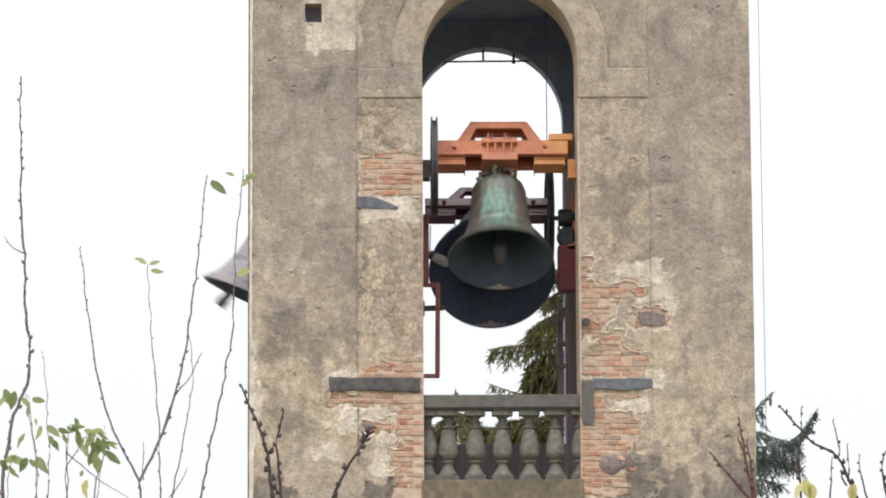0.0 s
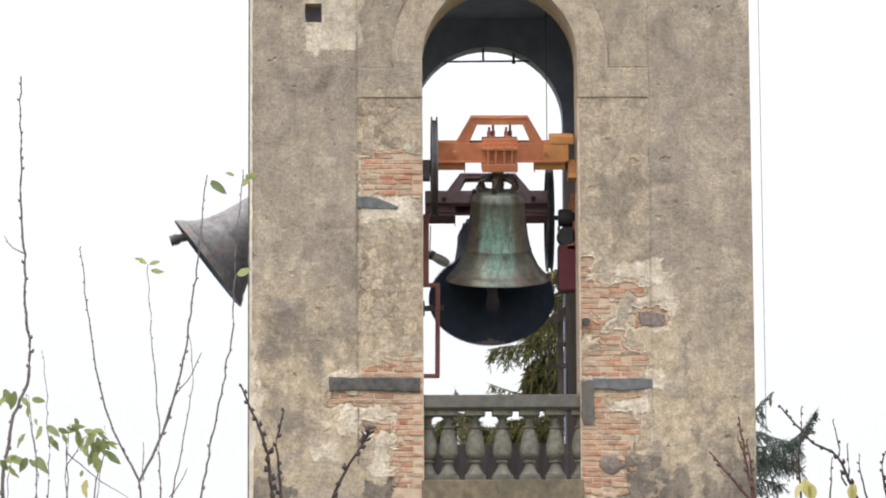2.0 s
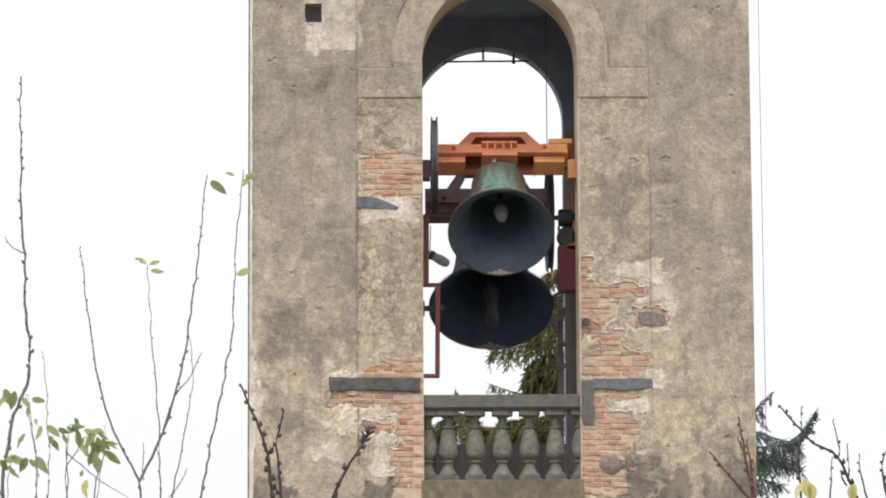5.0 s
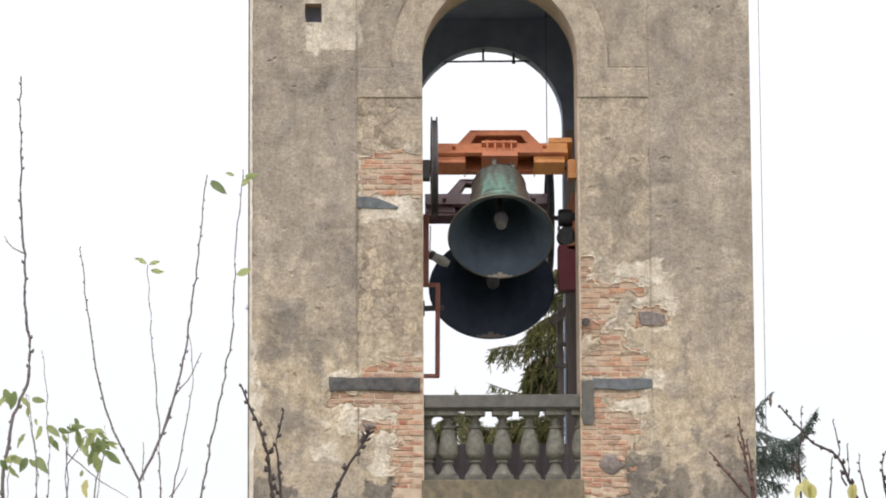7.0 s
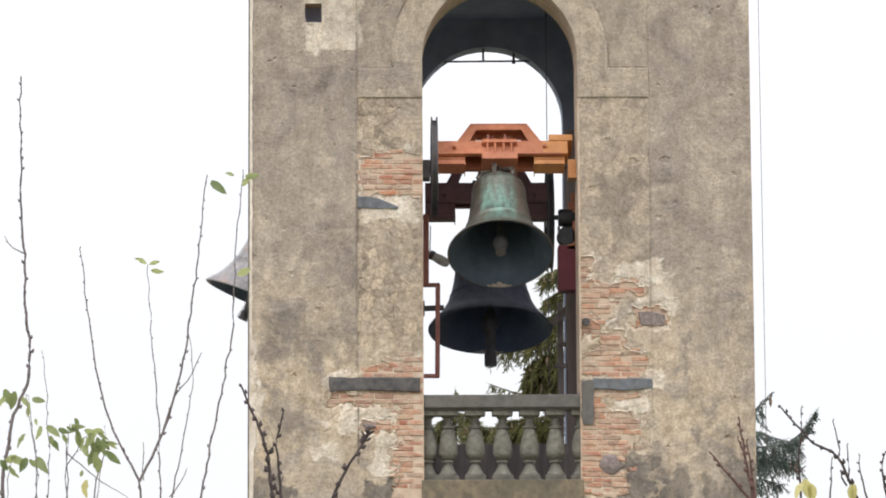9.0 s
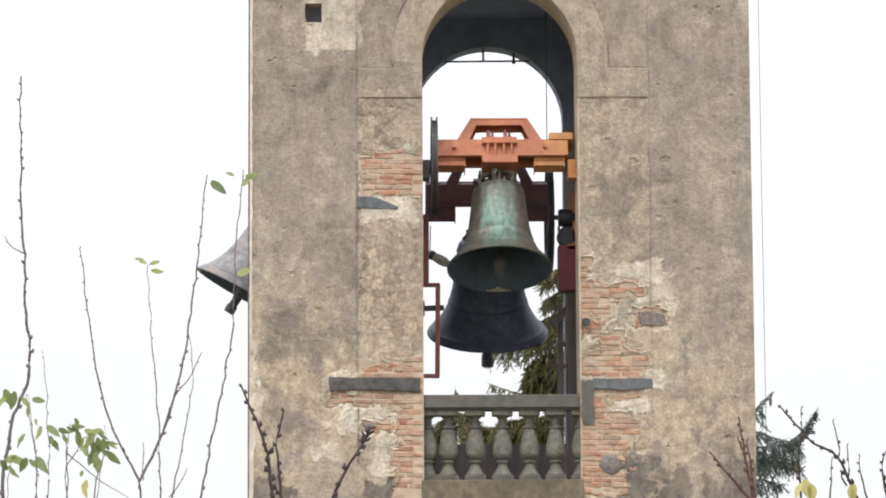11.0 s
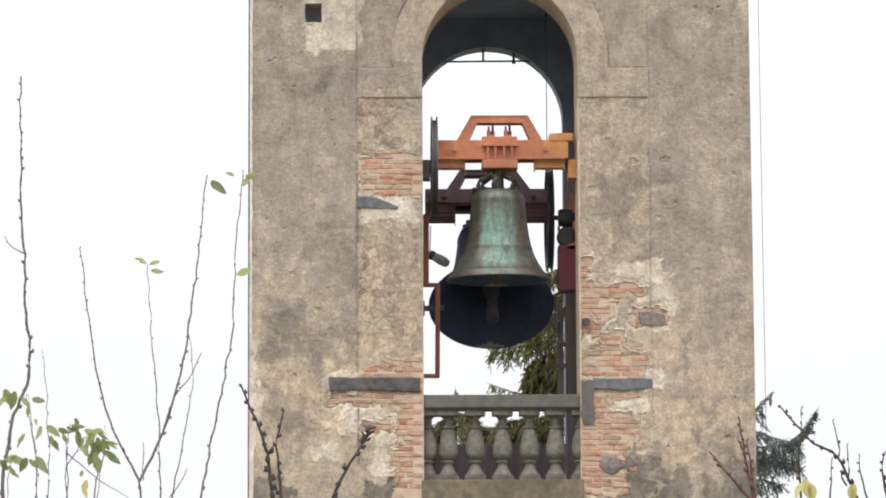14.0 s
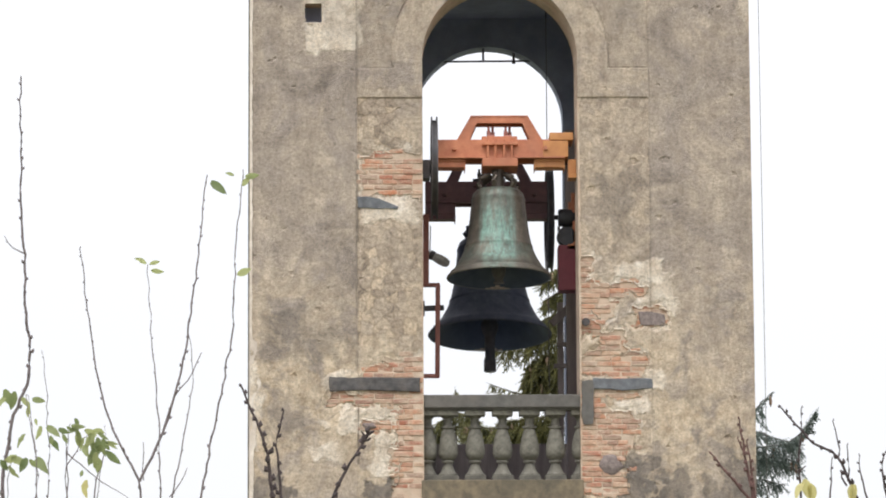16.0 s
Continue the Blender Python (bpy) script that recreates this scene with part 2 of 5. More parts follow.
TRUNKBARK = mottled("dark_conifer_bark", (0.06, 0.048, 0.04), (0.12, 0.095, 0.08), 8, 0.9, bump_scale=40, bump_strength=0.6)
CONE = mottled("brown_spruce_cone", (0.15, 0.10, 0.07), (0.27, 0.185, 0.125), 20, 0.8, bump_scale=80)
GRASS = mottled("rough_meadow_grass", (0.05, 0.06, 0.03), (0.11, 0.115, 0.055), 0.8, 0.95, stain=(0.12, 0.10, 0.05), stain_amount=0.4, bump_scale=20, bump_strength=0.8)
ROOFING = mottled("plain_grey_roof", (0.16, 0.15, 0.14), (0.24, 0.23, 0.21), 3, 0.9)


def leafy(name, dark, light, trans=0.35):
    m, n, l, b = material(name, 0.55)
    vec = coords(n, l)
    oi, geo = n.new("ShaderNodeObjectInfo"), n.new("ShaderNodeNewGeometry")
    add = n.new("ShaderNodeMath")
    add.operation = "ADD"
    l.new(geo.outputs["Random Per Island"], add.inputs[0])
    l.new(oi.outputs["Random"], add.inputs[1])
    fr = n.new("ShaderNodeMath")
    fr.operation = "FRACT"
    l.new(add.outputs[0], fr.inputs[0])
    c = mix(n, l, fr.outputs[0], dark, light)
    c = mix(n, l, 0.5, c, ramp(n, l, noise_tex(n, l, vec, 25, 4), [(0.3, grey(0.6)), (0.7, grey(1.2))]), "MULTIPLY")
    l.new(c, b.inputs["Base Color"])
    tr = n.new("ShaderNodeBsdfTranslucent")
    l.new(c, tr.inputs[0])
    mx = n.new("ShaderNodeMixShader")
    mx.inputs[0].default_value = trans
    l.new(b.outputs[0], mx.inputs[1])
    l.new(tr.outputs[0], mx.inputs[2])
    l.new(mx.outputs[0], n["Material Output"].inputs[0])
    return m


LEAF = leafy("thin_green_leaf", (0.17, 0.22, 0.09), (0.46, 0.49, 0.22), 0.55)
LEAF_YELLOW = leafy("yellowing_leaf", (0.52, 0.48, 0.17), (0.68, 0.62, 0.30), 0.5)
NEEDLE = leafy("spruce_needles", (0.07, 0.08, 0.05), (0.27, 0.25, 0.085), 0.3)
# needles paled towards grey-blue, distance haze being part of the colour
NEEDLE_HAZY = leafy("blue_green_needles", (0.11, 0.14, 0.13), (0.20, 0.24, 0.205), 0.3)


# ---- mesh helpers ----
def part(name, bm, mat, parent=None, label="", smooth=False):
    """Link a bmesh as one mesh object, under a thing where one is given."""
    me = bpy.data.meshes.new(name)
    bmesh.ops.recalc_face_normals(bm, faces=bm.faces)
    if smooth:
        for f in bm.faces:
            f.smooth = True
    bm.to_mesh(me)
    bm.free()
    me.materials.append(mat)
    if smooth:
        me.set_sharp_from_angle(angle=radians(40))
    ob = new(name, me)
    if parent is not None:
        ob.parent = parent
    if label:
        tagged(ob, label)
    return ob


def thing(name, label, category, at=(0, 0, 0), group="", kind=""):
    ob = new(name)
    ob.location = at
    ob.empty_display_size = 0.2
    return tagged(ob, label, category, group, kind)


def box(bm, lo, hi, bevel=0.0):
    vs = bmesh.ops.create_cube(bm, size=1.0)["verts"]
    for v in vs:
        v.co = Vector([(a + b) / 2 + c * (b - a) for a, b, c in zip(lo, hi, v.co)])
    if bevel:
        es = list({e for v in vs for e in v.link_edges})
        bmesh.ops.bevel(bm, geom=es, offset=bevel, segments=2, affect="EDGES", profile=0.6)


def boxed(lo, hi, bevel=0.0):
    bm = bmesh.new()
    box(bm, lo, hi, bevel)
    return bm


def beam(bm, a, b, w, d, bevel=0.0):
    """A square bar from a to b, w wide and d deep."""
    a, b = Vector(a), Vector(b)
    vs = bmesh.ops.create_cube(bm, size=1.0)["verts"]
    q = (b - a).to_track_quat("Z", "Y").to_matrix().to_4x4()
    m = Matrix.Translation((a + b) / 2) @ q @ Matrix.Diagonal((w, d, (b - a).length, 1))
    bmesh.ops.transform(bm, matrix=m, verts=vs)
    if bevel:
        bmesh.ops.bevel(bm, geom=list({e for v in vs for e in v.link_edges}), offset=bevel, segments=1, affect="EDGES")


def rod(bm, a, b, r0, r1=None, n=10):
    a, b = Vector(a), Vector(b)
    m = Matrix.Translation((a + b) / 2) @ (b - a).to_track_quat("Z", "Y").to_matrix().to_4x4()
    bmesh.ops.create_cone(bm, cap_ends=True, segments=n, radius1=r0, radius2=r0 if r1 is None else r1, depth=(b - a).length, matrix=m)


def lathe(bm, prof, n=48, axis="Z", at=(0, 0, 0), closed=False):
    """Turn a profile of (radius, height) about an axis."""
    rings = []
    for r, h in prof:
        ring = []
        for i in range(n):
            a = 2 * math.pi * i / n
            p = Vector((r * math.cos(a), r * math.sin(a), h))
            if axis == "X":
                p = Vector((p.z, p.x, p.y))
            elif axis == "Y":
                p = Vector((p.x, p.z, p.y))
            ring.append(bm.verts.new(p + Vector(at)))
        rings.append(ring)
    pairs = list(zip(rings, rings[1:])) + ([(rings[-1], rings[0])] if closed else [])
    for a, b in pairs:
        for i in range(n):
            bm.faces.new((a[i], a[(i + 1) % n], b[(i + 1) % n], b[i]))
    if not closed:
        for ring, r in ((rings[0], prof[0][0]), (rings[-1], prof[-1][0])):
            if r > 1e-4:
                bm.faces.new(ring)
    bmesh.ops.remove_doubles(bm, verts=bm.verts, dist=1e-5)


def tube(bm, pts, radii, n=6):
    """A tapered round stem along a line of points."""
    pts = [Vector(p) for p in pts]
    rings = []
    for i, p in enumerate(pts):
        d = (pts[min(i + 1, len(pts) - 1)] - pts[max(i - 1, 0)]).normalized()
        q = d.to_track_quat("Z", "Y")
        rings.append([bm.verts.new(p + q @ Vector((radii[i] * math.cos(2 * math.pi * k / n), radii[i] * math.sin(2 * math.pi * k / n), 0))) for k in range(n)])
    for a, b in zip(rings, rings[1:]):
        for k in range(n):
            bm.faces.new((a[k], a[(k + 1) % n], b[(k + 1) % n], b[k]))
    bm.faces.new(rings[0])
    bm.faces.new(rings[-1])


def spline(pts, step=0.02):
    """Points every step along a smooth line through pts."""
    pts = [Vector(p) for p in pts]
    ext = [pts[0] * 2 - pts[1]] + pts + [pts[-1] * 2 - pts[-2]]
    out = []
    for i in range(1, len(ext) - 2):
        p0, p1, p2, p3 = ext[i - 1:i + 3]
        n = max(2, int((p2 - p1).length / step))
        for k in range(n):
            t = k / n
            out.append(0.5 * (2 * p1 + (p2 - p0) * t + (2 * p0 - 5 * p1 + 4 * p2 - p3) * t * t + (3 * p1 - p0 - 3 * p2 + p3) * t ** 3))
    return out + [pts[-1]]


def slab(bm, polys, put, t0, t1):
    """Extrude flat polygons of a plan from t0 to t1; put(u, v, t) gives the place."""
    key = lambda p: (round(p[0], 5), round(p[1], 5))
    lo, hi, count = {}, {}, {}
    for poly in polys:
        for p in poly:
            if key(p) not in lo:
                lo[key(p)], hi[key(p)] = bm.verts.new(put(*p, t0)), bm.verts.new(put(*p, t1))
        bm.faces.new([lo[key(p)] for p in poly])
        bm.faces.new([hi[key(p)] for p in reversed(poly)])
        for a, b in zip(poly, poly[1:] + poly[:1]):
            e = frozenset((key(a), key(b)))
            count.setdefault(e, []).append((key(a), key(b)))
    for e, uses in count.items():
        if len(uses) == 1:
            a, b = uses[0]
            bm.faces.new((lo[a], hi[a], hi[b], lo[b]))


def arched(u0, u1, v0, v1, o0, o1, base, spring, n=24):
    """Polygons of a wall with one round-headed opening from o0 to o1."""
    c, r = (o0 + o1) / 2, (o1 - o0) / 2
    arc = [(c - r * math.cos(math.pi * i / n), spring + r * math.sin(math.pi * i / n)) for i in range(n + 1)]
    polys = [[(u0, v0), (o0, v0), (o0, base), (o0, spring), (o0, v1), (u0, v1)],
             [(o0, v0), (o1, v0), (o1, base), (o0, base)],
             [(o1, v0), (u1, v0), (u1, v1), (o1, v1), (o1, spring), (o1, base)]]
    for a, b in zip(arc, arc[1:]):
        q = [a, b, (b[0], v1), (a[0], v1)]
        polys.append(q)
    return polys


# ---- tower structure ----
HALF, DEEP, THICK = 3.205, 5.2, 0.85
FLOOR_Z, SPRING_Z, TOP_Z = 9.30, 14.84, 17.2
O_LEFT, O_RIGHT = -1.005, 0.985
tower = thing("bell_tower", "old plastered brick bell tower with arched belfry openings", "tower", kind="structure")

bm = bmesh.new()
front = arched(-HALF, HALF, 0, TOP_Z, O_LEFT, O_RIGHT, FLOOR_Z, SPRING_Z)[1:]
HX0, HX1, HZ0, HZ1 = -2.523, -2.298, 15.277, 15.543
front += [[(-HALF, 0), (O_LEFT, 0), (O_LEFT, HZ0), (HX1, HZ0), (HX0, HZ0), (-HALF, HZ0)], [(-HALF, HZ0), (HX0, HZ0), (HX0, HZ1), (-HALF, HZ1)],
          [(HX1, HZ0), (O_LEFT, HZ0), (O_LEFT, HZ1), (HX1, HZ1)], [(-HALF, HZ1), (HX0, HZ1), (HX1, HZ1), (O_LEFT, HZ1), (O_LEFT, TOP_Z), (-HALF, TOP_Z)]]
slab(bm, front, lambda u, v, t: (u, t, v), 0.027, THICK)
wall_front = part("front_wall", bm, MORTAR, tower, "mortar and brick core of the tower's front")
bm = bmesh.new()
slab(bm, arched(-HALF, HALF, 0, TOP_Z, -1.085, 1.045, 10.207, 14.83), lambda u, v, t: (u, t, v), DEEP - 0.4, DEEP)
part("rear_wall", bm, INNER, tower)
for side, x in (("left_wall", -1), ("right_wall", 1)):
    bm = bmesh.new()
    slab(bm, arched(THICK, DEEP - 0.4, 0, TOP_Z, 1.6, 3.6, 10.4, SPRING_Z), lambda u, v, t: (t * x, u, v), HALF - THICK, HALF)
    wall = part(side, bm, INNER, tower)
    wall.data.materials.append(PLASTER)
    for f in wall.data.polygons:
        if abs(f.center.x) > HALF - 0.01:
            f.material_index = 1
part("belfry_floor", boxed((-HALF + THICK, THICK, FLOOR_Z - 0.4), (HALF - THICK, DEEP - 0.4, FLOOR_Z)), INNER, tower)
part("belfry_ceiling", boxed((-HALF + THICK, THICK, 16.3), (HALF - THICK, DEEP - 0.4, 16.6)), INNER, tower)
# added dark panel that stands in for shade on the rear wall's lower part
part("parapet", boxed((-1.25, 4.62, FLOOR_Z), (1.25, 4.78, 10.237), 0.01), TIMBER, tower, "added dark panel for the unlit wall below the rear opening")
part("roof", boxed((-HALF - 0.4, -0.4, TOP_Z), (HALF + 0.4, DEEP + 0.4, TOP_Z + 0.25), 0.03), ROOFING, tower)

# ---- ground ----
bm = bmesh.new()
ground_z = lambda x, y: 0.0 if y > -6 else 4.4 * min(1.0, (-6 - y) / 36.0) ** 1.2
gy = [-400, -200, -100, -70] + [-60 + 4 * i for i in range(22)] + [60, 120, 300, 900, 2500]
gx = [-2500, -600, -150, -60] + [-40 + 5 * i for i in range(17)] + [60, 150, 600, 2500]
rows = [[bm.verts.new((x, y, ground_z(x, y))) for x in gx] for y in gy]
for a, b in zip(rows, rows[1:]):
    for i in range(len(gx) - 1):
        bm.faces.new((a[i], a[i + 1], b[i + 1], b[i]))
tagged(part("ground", bm, GRASS, smooth=True), "grassy ground rising to an orchard slope", "ground", kind="structure")

# ---- weathered plaster skin of the tower's front, with patches fallen off ----
def vnoise(x, z, scale, seed):
    """Smooth value noise between -1 and 1."""
    g = np.random.RandomState(seed).uniform(-1, 1, (64, 64))
    u, v = np.asarray(x) * scale + 500.3, np.asarray(z) * scale + 500.7
    i, j = np.floor(u).astype(int), np.floor(v).astype(int)
    a, b = u - i, v - j
    a, b = a * a * (3 - 2 * a), b * b * (3 - 2 * b)
    p = lambda di, dj: g[(i + di) % 64, (j + dj) % 64]
    return (p(0, 0) * (1 - a) + p(1, 0) * a) * (1 - b) + (p(0, 1) * (1 - a) + p(1, 1) * a) * b


def fractal(x, z, scale, seed):
    return sum(vnoise(x, z, scale * 2 ** k, seed + k) * 0.55 ** k for k in range(4))


def patch(x, z, boxes, ragged=0.085, seed=3):
    """Distance to a union of boxes with ragged edges, negative inside."""
    wx, wz = x + ragged * fractal(x, z, 5, seed), z + ragged * 0.7 * fractal(x, z, 6, seed + 9)
    d = np.full(np.shape(x), 9.0)
    for x0, z0, x1, z1 in boxes:
        dx, dz = np.abs(wx - (x0 + x1) / 2) - abs(x1 - x0) / 2, np.abs(wz - (z0 + z1) / 2) - abs(z1 - z0) / 2
        d = np.minimum(d, np.hypot(np.maximum(dx, 0), np.maximum(dz, 0)) + np.minimum(np.maximum(dx, dz), 0))
    return d


# where the plaster has come off and the bricks show: left and right of the opening
BARE_LEFT = [(-1.816, 13.049, -0.918, 13.610),
             (-1.534, 10.836, -0.931, 10.979),
             (-1.793, 10.477, -0.931, 10.849),
             (-2.194, 10.364, -0.933, 10.496),
             (-1.794, 10.046, -1.436, 10.174),
             (-1.339, 9.186, -0.933, 10.388),
             (-1.452, 9.601, -0.936, 9.785),
             (-1.368, 9.043, -0.938, 9.484),
             ]
BARE_RIGHT = [(0.874, 11.914, 1.108, 12.240),
              (0.873, 11.740, 1.855, 11.925),
              (0.870, 11.464, 1.420, 11.767),
              (1.675, 11.331, 2.096, 11.591),
              (0.867, 11.189, 1.258, 11.405),
              (1.225, 11.008, 1.573, 11.274),
              (0.862, 10.698, 1.872, 11.005),
              (0.860, 10.432, 1.766, 10.551),
              (0.855, 9.965, 1.327, 10.466),
              (1.343, 10.035, 1.719, 10.263),
              (0.853, 9.735, 1.659, 10.062),
              (0.847, 9.177, 1.555, 9.747),
              ]
BARE = BARE_LEFT + BARE_RIGHT
PUTLOG = (-2.523, 15.277, -2.298, 15.543)
PALE = [(-2.508, 14.908, -1.825, 15.883),
        (1.364, 11.876, 2.032, 12.187),
        (1.662, 11.476, 2.188, 11.983),
        (1.794, 10.508, 2.028, 10.810),
        (-2.080, 9.976, -1.327, 10.447),
        (-1.652, 9.437, -1.279, 9.973),
        (1.395, 10.214, 1.865, 10.464),
        (-2.473, 9.676, -2.137, 9.847),
        (-2.237, 10.479, -1.792, 10.780),
        (-3.252, 9.765, -3.068, 10.914),
        (3.093, 15.282, 3.320, 15.801),
        (-2.330, 10.034, -2.208, 10.155),
        (1.076, 11.913, 1.137, 12.240),
        (-1.80, 12.70, -1.14, 13.03),
        ]
CEMENT = [(-3.179, 9.050, -2.652, 9.405),
          (-1.796, 9.009, -1.331, 9.343),
          (1.92, 8.994, 2.42, 9.52),
          (2.66, 8.994, 3.30, 9.60),
          (1.489, 8.996, 1.856, 9.746),
          ]
# soft-edged areas where the plaster is toned darker
DARK_PATCHES = [(2.45, 10.25, 2.90, 10.50),
        (2.55, 9.72, 2.95, 10.05),
        (-2.95, 9.90, -2.35, 10.35),
        (-3.0, 10.9, -2.1, 11.6),
        (1.30, 12.5, 1.80, 13.3),
        ]
COL_L, COL_R, IMPOST_Z, SPANDREL_Z, RING = -1.844, 1.895, 14.301, 14.692, 1.395
MID = (O_LEFT + O_RIGHT) / 2
RAD = (O_RIGHT - O_LEFT) / 2
SKIN_Z0, SKIN_Z1, STEP = 8.8, 16.0, 0.0165


def skin_mesh():
    nx, nz = int(2 * HALF / STEP), int((SKIN_Z1 - SKIN_Z0) / STEP)
    X, Z = np.meshgrid(np.linspace(-HALF, HALF, nx + 1), np.linspace(SKIN_Z0, SKIN_Z1, nz + 1), indexing="ij")
    half = RAD + 0.02 * np.clip((IMPOST_Z - Z) / 3.0, 0, 1) + 0.006 * vnoise(X * 0, Z, 9, 71) * (Z < IMPOST_Z)
    dist = np.where(Z > SPRING_Z, RAD - np.hypot(X - MID, Z - SPRING_Z), half - np.abs(X - MID))
    hole = (dist > 0) & (Z > FLOOR_Z - 0.01)
    bare = patch(X, Z, BARE)
    put = patch(X, Z, [PUTLOG], 0.012)
    gone = (bare < 0) | (put < 0)
    cell = lambda a: a[:-1, :-1] & a[1:, :-1] & a[:-1, 1:] & a[1:, 1:]
    keep = ~cell(hole) & ~(gone[:-1, :-1] & gone[1:, 1:])
    # corners that reach into the opening lie on its edge
    up = hole & (Z > SPRING_Z)
    ang = np.arctan2(Z - SPRING_Z, X - MID)
    XX = np.where(up, MID + RAD * np.cos(ang), np.where(hole, MID + np.sign(X - MID) * half, X))
    ZZ = np.where(up, SPRING_Z + RAD * np.sin(ang), Z)
    inner = (X > COL_L) & (X < COL_R)
    r = np.hypot(X - MID, Z - SPRING_Z)
    ring = (r < RING) & (Z > SPANDREL_Z)
    impost = inner & (Z > IMPOST_Z) & (Z <= SPANDREL_Z)
    Y = np.where(inner & (Z <= IMPOST_Z), 0.010, 0.0)
    Y = np.where(inner & (Z > SPANDREL_Z), 0.016, Y)
    Y = np.where(inner & (ring | impost), -0.008, Y)
    seam = np.zeros(np.shape(X), bool)
    for line in (COL_L, COL_R):
        wob = line + 0.012 * vnoise(X * 0, Z, 1.5, 40)
        seam |= (np.abs(X - wob) < 0.012) & (Z > 9.6)
    seam |= inner & (Z > SPANDREL_Z) & (np.abs(r - RING) < 0.012)
    seam |= inner & ~ring & (np.abs(Z - SPANDREL_Z) < 0.012)
    Y = np.where(seam, Y + np.where(X < 0, 0.014, 0.007), Y)
    Y = Y + 0.007 * fractal(X, Z, 1.3, 11) + 0.0035 * fractal(X, Z, 9, 21)
    rng = np.random.RandomState(5)
    for _ in range(90):
        px, pz, pr = rng.uniform(-HALF, HALF), rng.uniform(9.2, 15.7), rng.choice([0.012, 0.018, 0.026, 0.04], p=[0.4, 0.35, 0.18, 0.07])
        d = np.hypot((X - px) * rng.uniform(0.5, 1), Z - pz)
        Y = np.where(d < pr, Y + 0.013, Y)
    Y = np.where(patch(X, Z, PALE, 0.07, 50) < 0, Y - 0.006, Y)
    thin = np.clip(1 - bare / 0.07, 0, 1) * (bare > 0)
    Y = Y * (1 - thin) + 0.0235 * thin
    Y = np.minimum(Y, 0.024)
    n = (nx + 1) * (nz + 1)
    idx = np.arange(n).reshape(nx + 1, nz + 1)
    co = np.concatenate([np.stack([XX, Y, ZZ], -1).reshape(-1, 3), np.stack([XX, np.full_like(Y, 0.036), ZZ], -1).reshape(-1, 3)])
    faces = [np.stack([idx[:-1, :-1], idx[1:, :-1], idx[1:, 1:], idx[:-1, 1:]], -1)[keep]]
    pad = np.pad(keep, 1, constant_values=False)
    for (di, dj), (a, b) in (((-1, 0), (idx[:-1, :-1], idx[:-1, 1:])), ((1, 0), (idx[1:, 1:], idx[1:, :-1])), ((0, -1), (idx[1:, :-1], idx[:-1, :-1])), ((0, 1), (idx[:-1, 1:], idx[1:, 1:]))):
        edge = keep & ~pad[1 + di:1 + di + nx, 1 + dj:1 + dj + nz]
        faces.append(np.stack([a[edge], b[edge], b[edge] + n, a[edge] + n], -1))
    faces = np.concatenate(faces)
    used = np.unique(faces)
    remap = np.full(2 * n, -1)
    remap[used] = np.arange(len(used))
    me = bpy.data.meshes.new("plaster_skin")
    me.from_pydata(co[used].tolist(), [], remap[faces].tolist())
    soft = lambda d, w: np.clip(-d / w + 0.5, 0, 1)
    grain = fractal(X, Z, 3.5, 61)
    lowness = np.clip((12.2 - Z) / 1.6, 0, 1)
    ochre = np.clip(lowness * (0.72 + 0.5 * fractal(X, Z, 1.1, 81)) + 0.05 * (inner & (ring | impost)) + 0.25 * inner + np.where(Z > 12.2, 0.08, 0.2), 0, 1)
    pale = np.maximum(soft(patch(X, Z, PALE, 0.08, 50), 0.05) * np.clip(0.85 + 0.35 * grain, 0, 1), np.where(bare < 0.06, 0.55 * np.clip(0.6 + grain, 0, 1), 0))
    cement = soft(patch(X, Z, CEMENT, 0.15, 90), 0.03) * np.clip(0.9 + 0.35 * grain, 0, 1)
    cement = np.maximum(cement, 0.5 * soft(patch(X, Z, DARK_PATCHES, 0.22, 130), 0.12) * np.clip(0.8 + 0.6 * grain, 0, 1))
    # spandrel panels toned slightly darker
    cement = np.maximum(cement, np.where(inner & (Z > SPANDREL_Z) & ~ring, 0.2, 0))
    # shadow line painted along the grooves, stronger on the left
    cement = np.maximum(cement, np.where(seam, np.where(X < 0, 0.6, 0.32) * np.clip(0.55 + 0.9 * grain, 0, 1), 0))
    piers = inner & (Z < IMPOST_Z) & (Z > 9.6)
    rubble = np.where(piers, np.clip(0.75 + 0.8 * fractal(X, Z, 1.4, 33), 0, 1) * np.where(X < 0, 1.0, 0.55), 0.12 * (Z < 11.5))
    for key, val in (("ochre", ochre), ("pale", pale), ("cement", cement), ("rubble", rubble)):
        at = me.attributes.new(key, "FLOAT", "POINT")
        flat = np.concatenate([val.reshape(-1), val.reshape(-1)])[used]
        at.data.foreach_set("value", flat.astype(np.float32))
    me.materials.append(PLASTER)
    me.update()
    skin = new("plaster_skin", me)
    skin.parent = tower
    return tagged(skin, "stained grey and ochre plaster, fallen off in patches")


skin = skin_mesh()
for z0, z1 in ((0.0, SKIN_Z0), (SKIN_Z1, TOP_Z)):
    part("plaster_band", boxed((-HALF, 0.0, z0), (HALF, 0.034, z1)), PLASTER, tower)
part("putlog_back", boxed((PUTLOG[0] - 0.1, 0.30, PUTLOG[1] - 0.1), (PUTLOG[2] + 0.1, 0.34, PUTLOG[3] + 0.1)), INNER, tower)

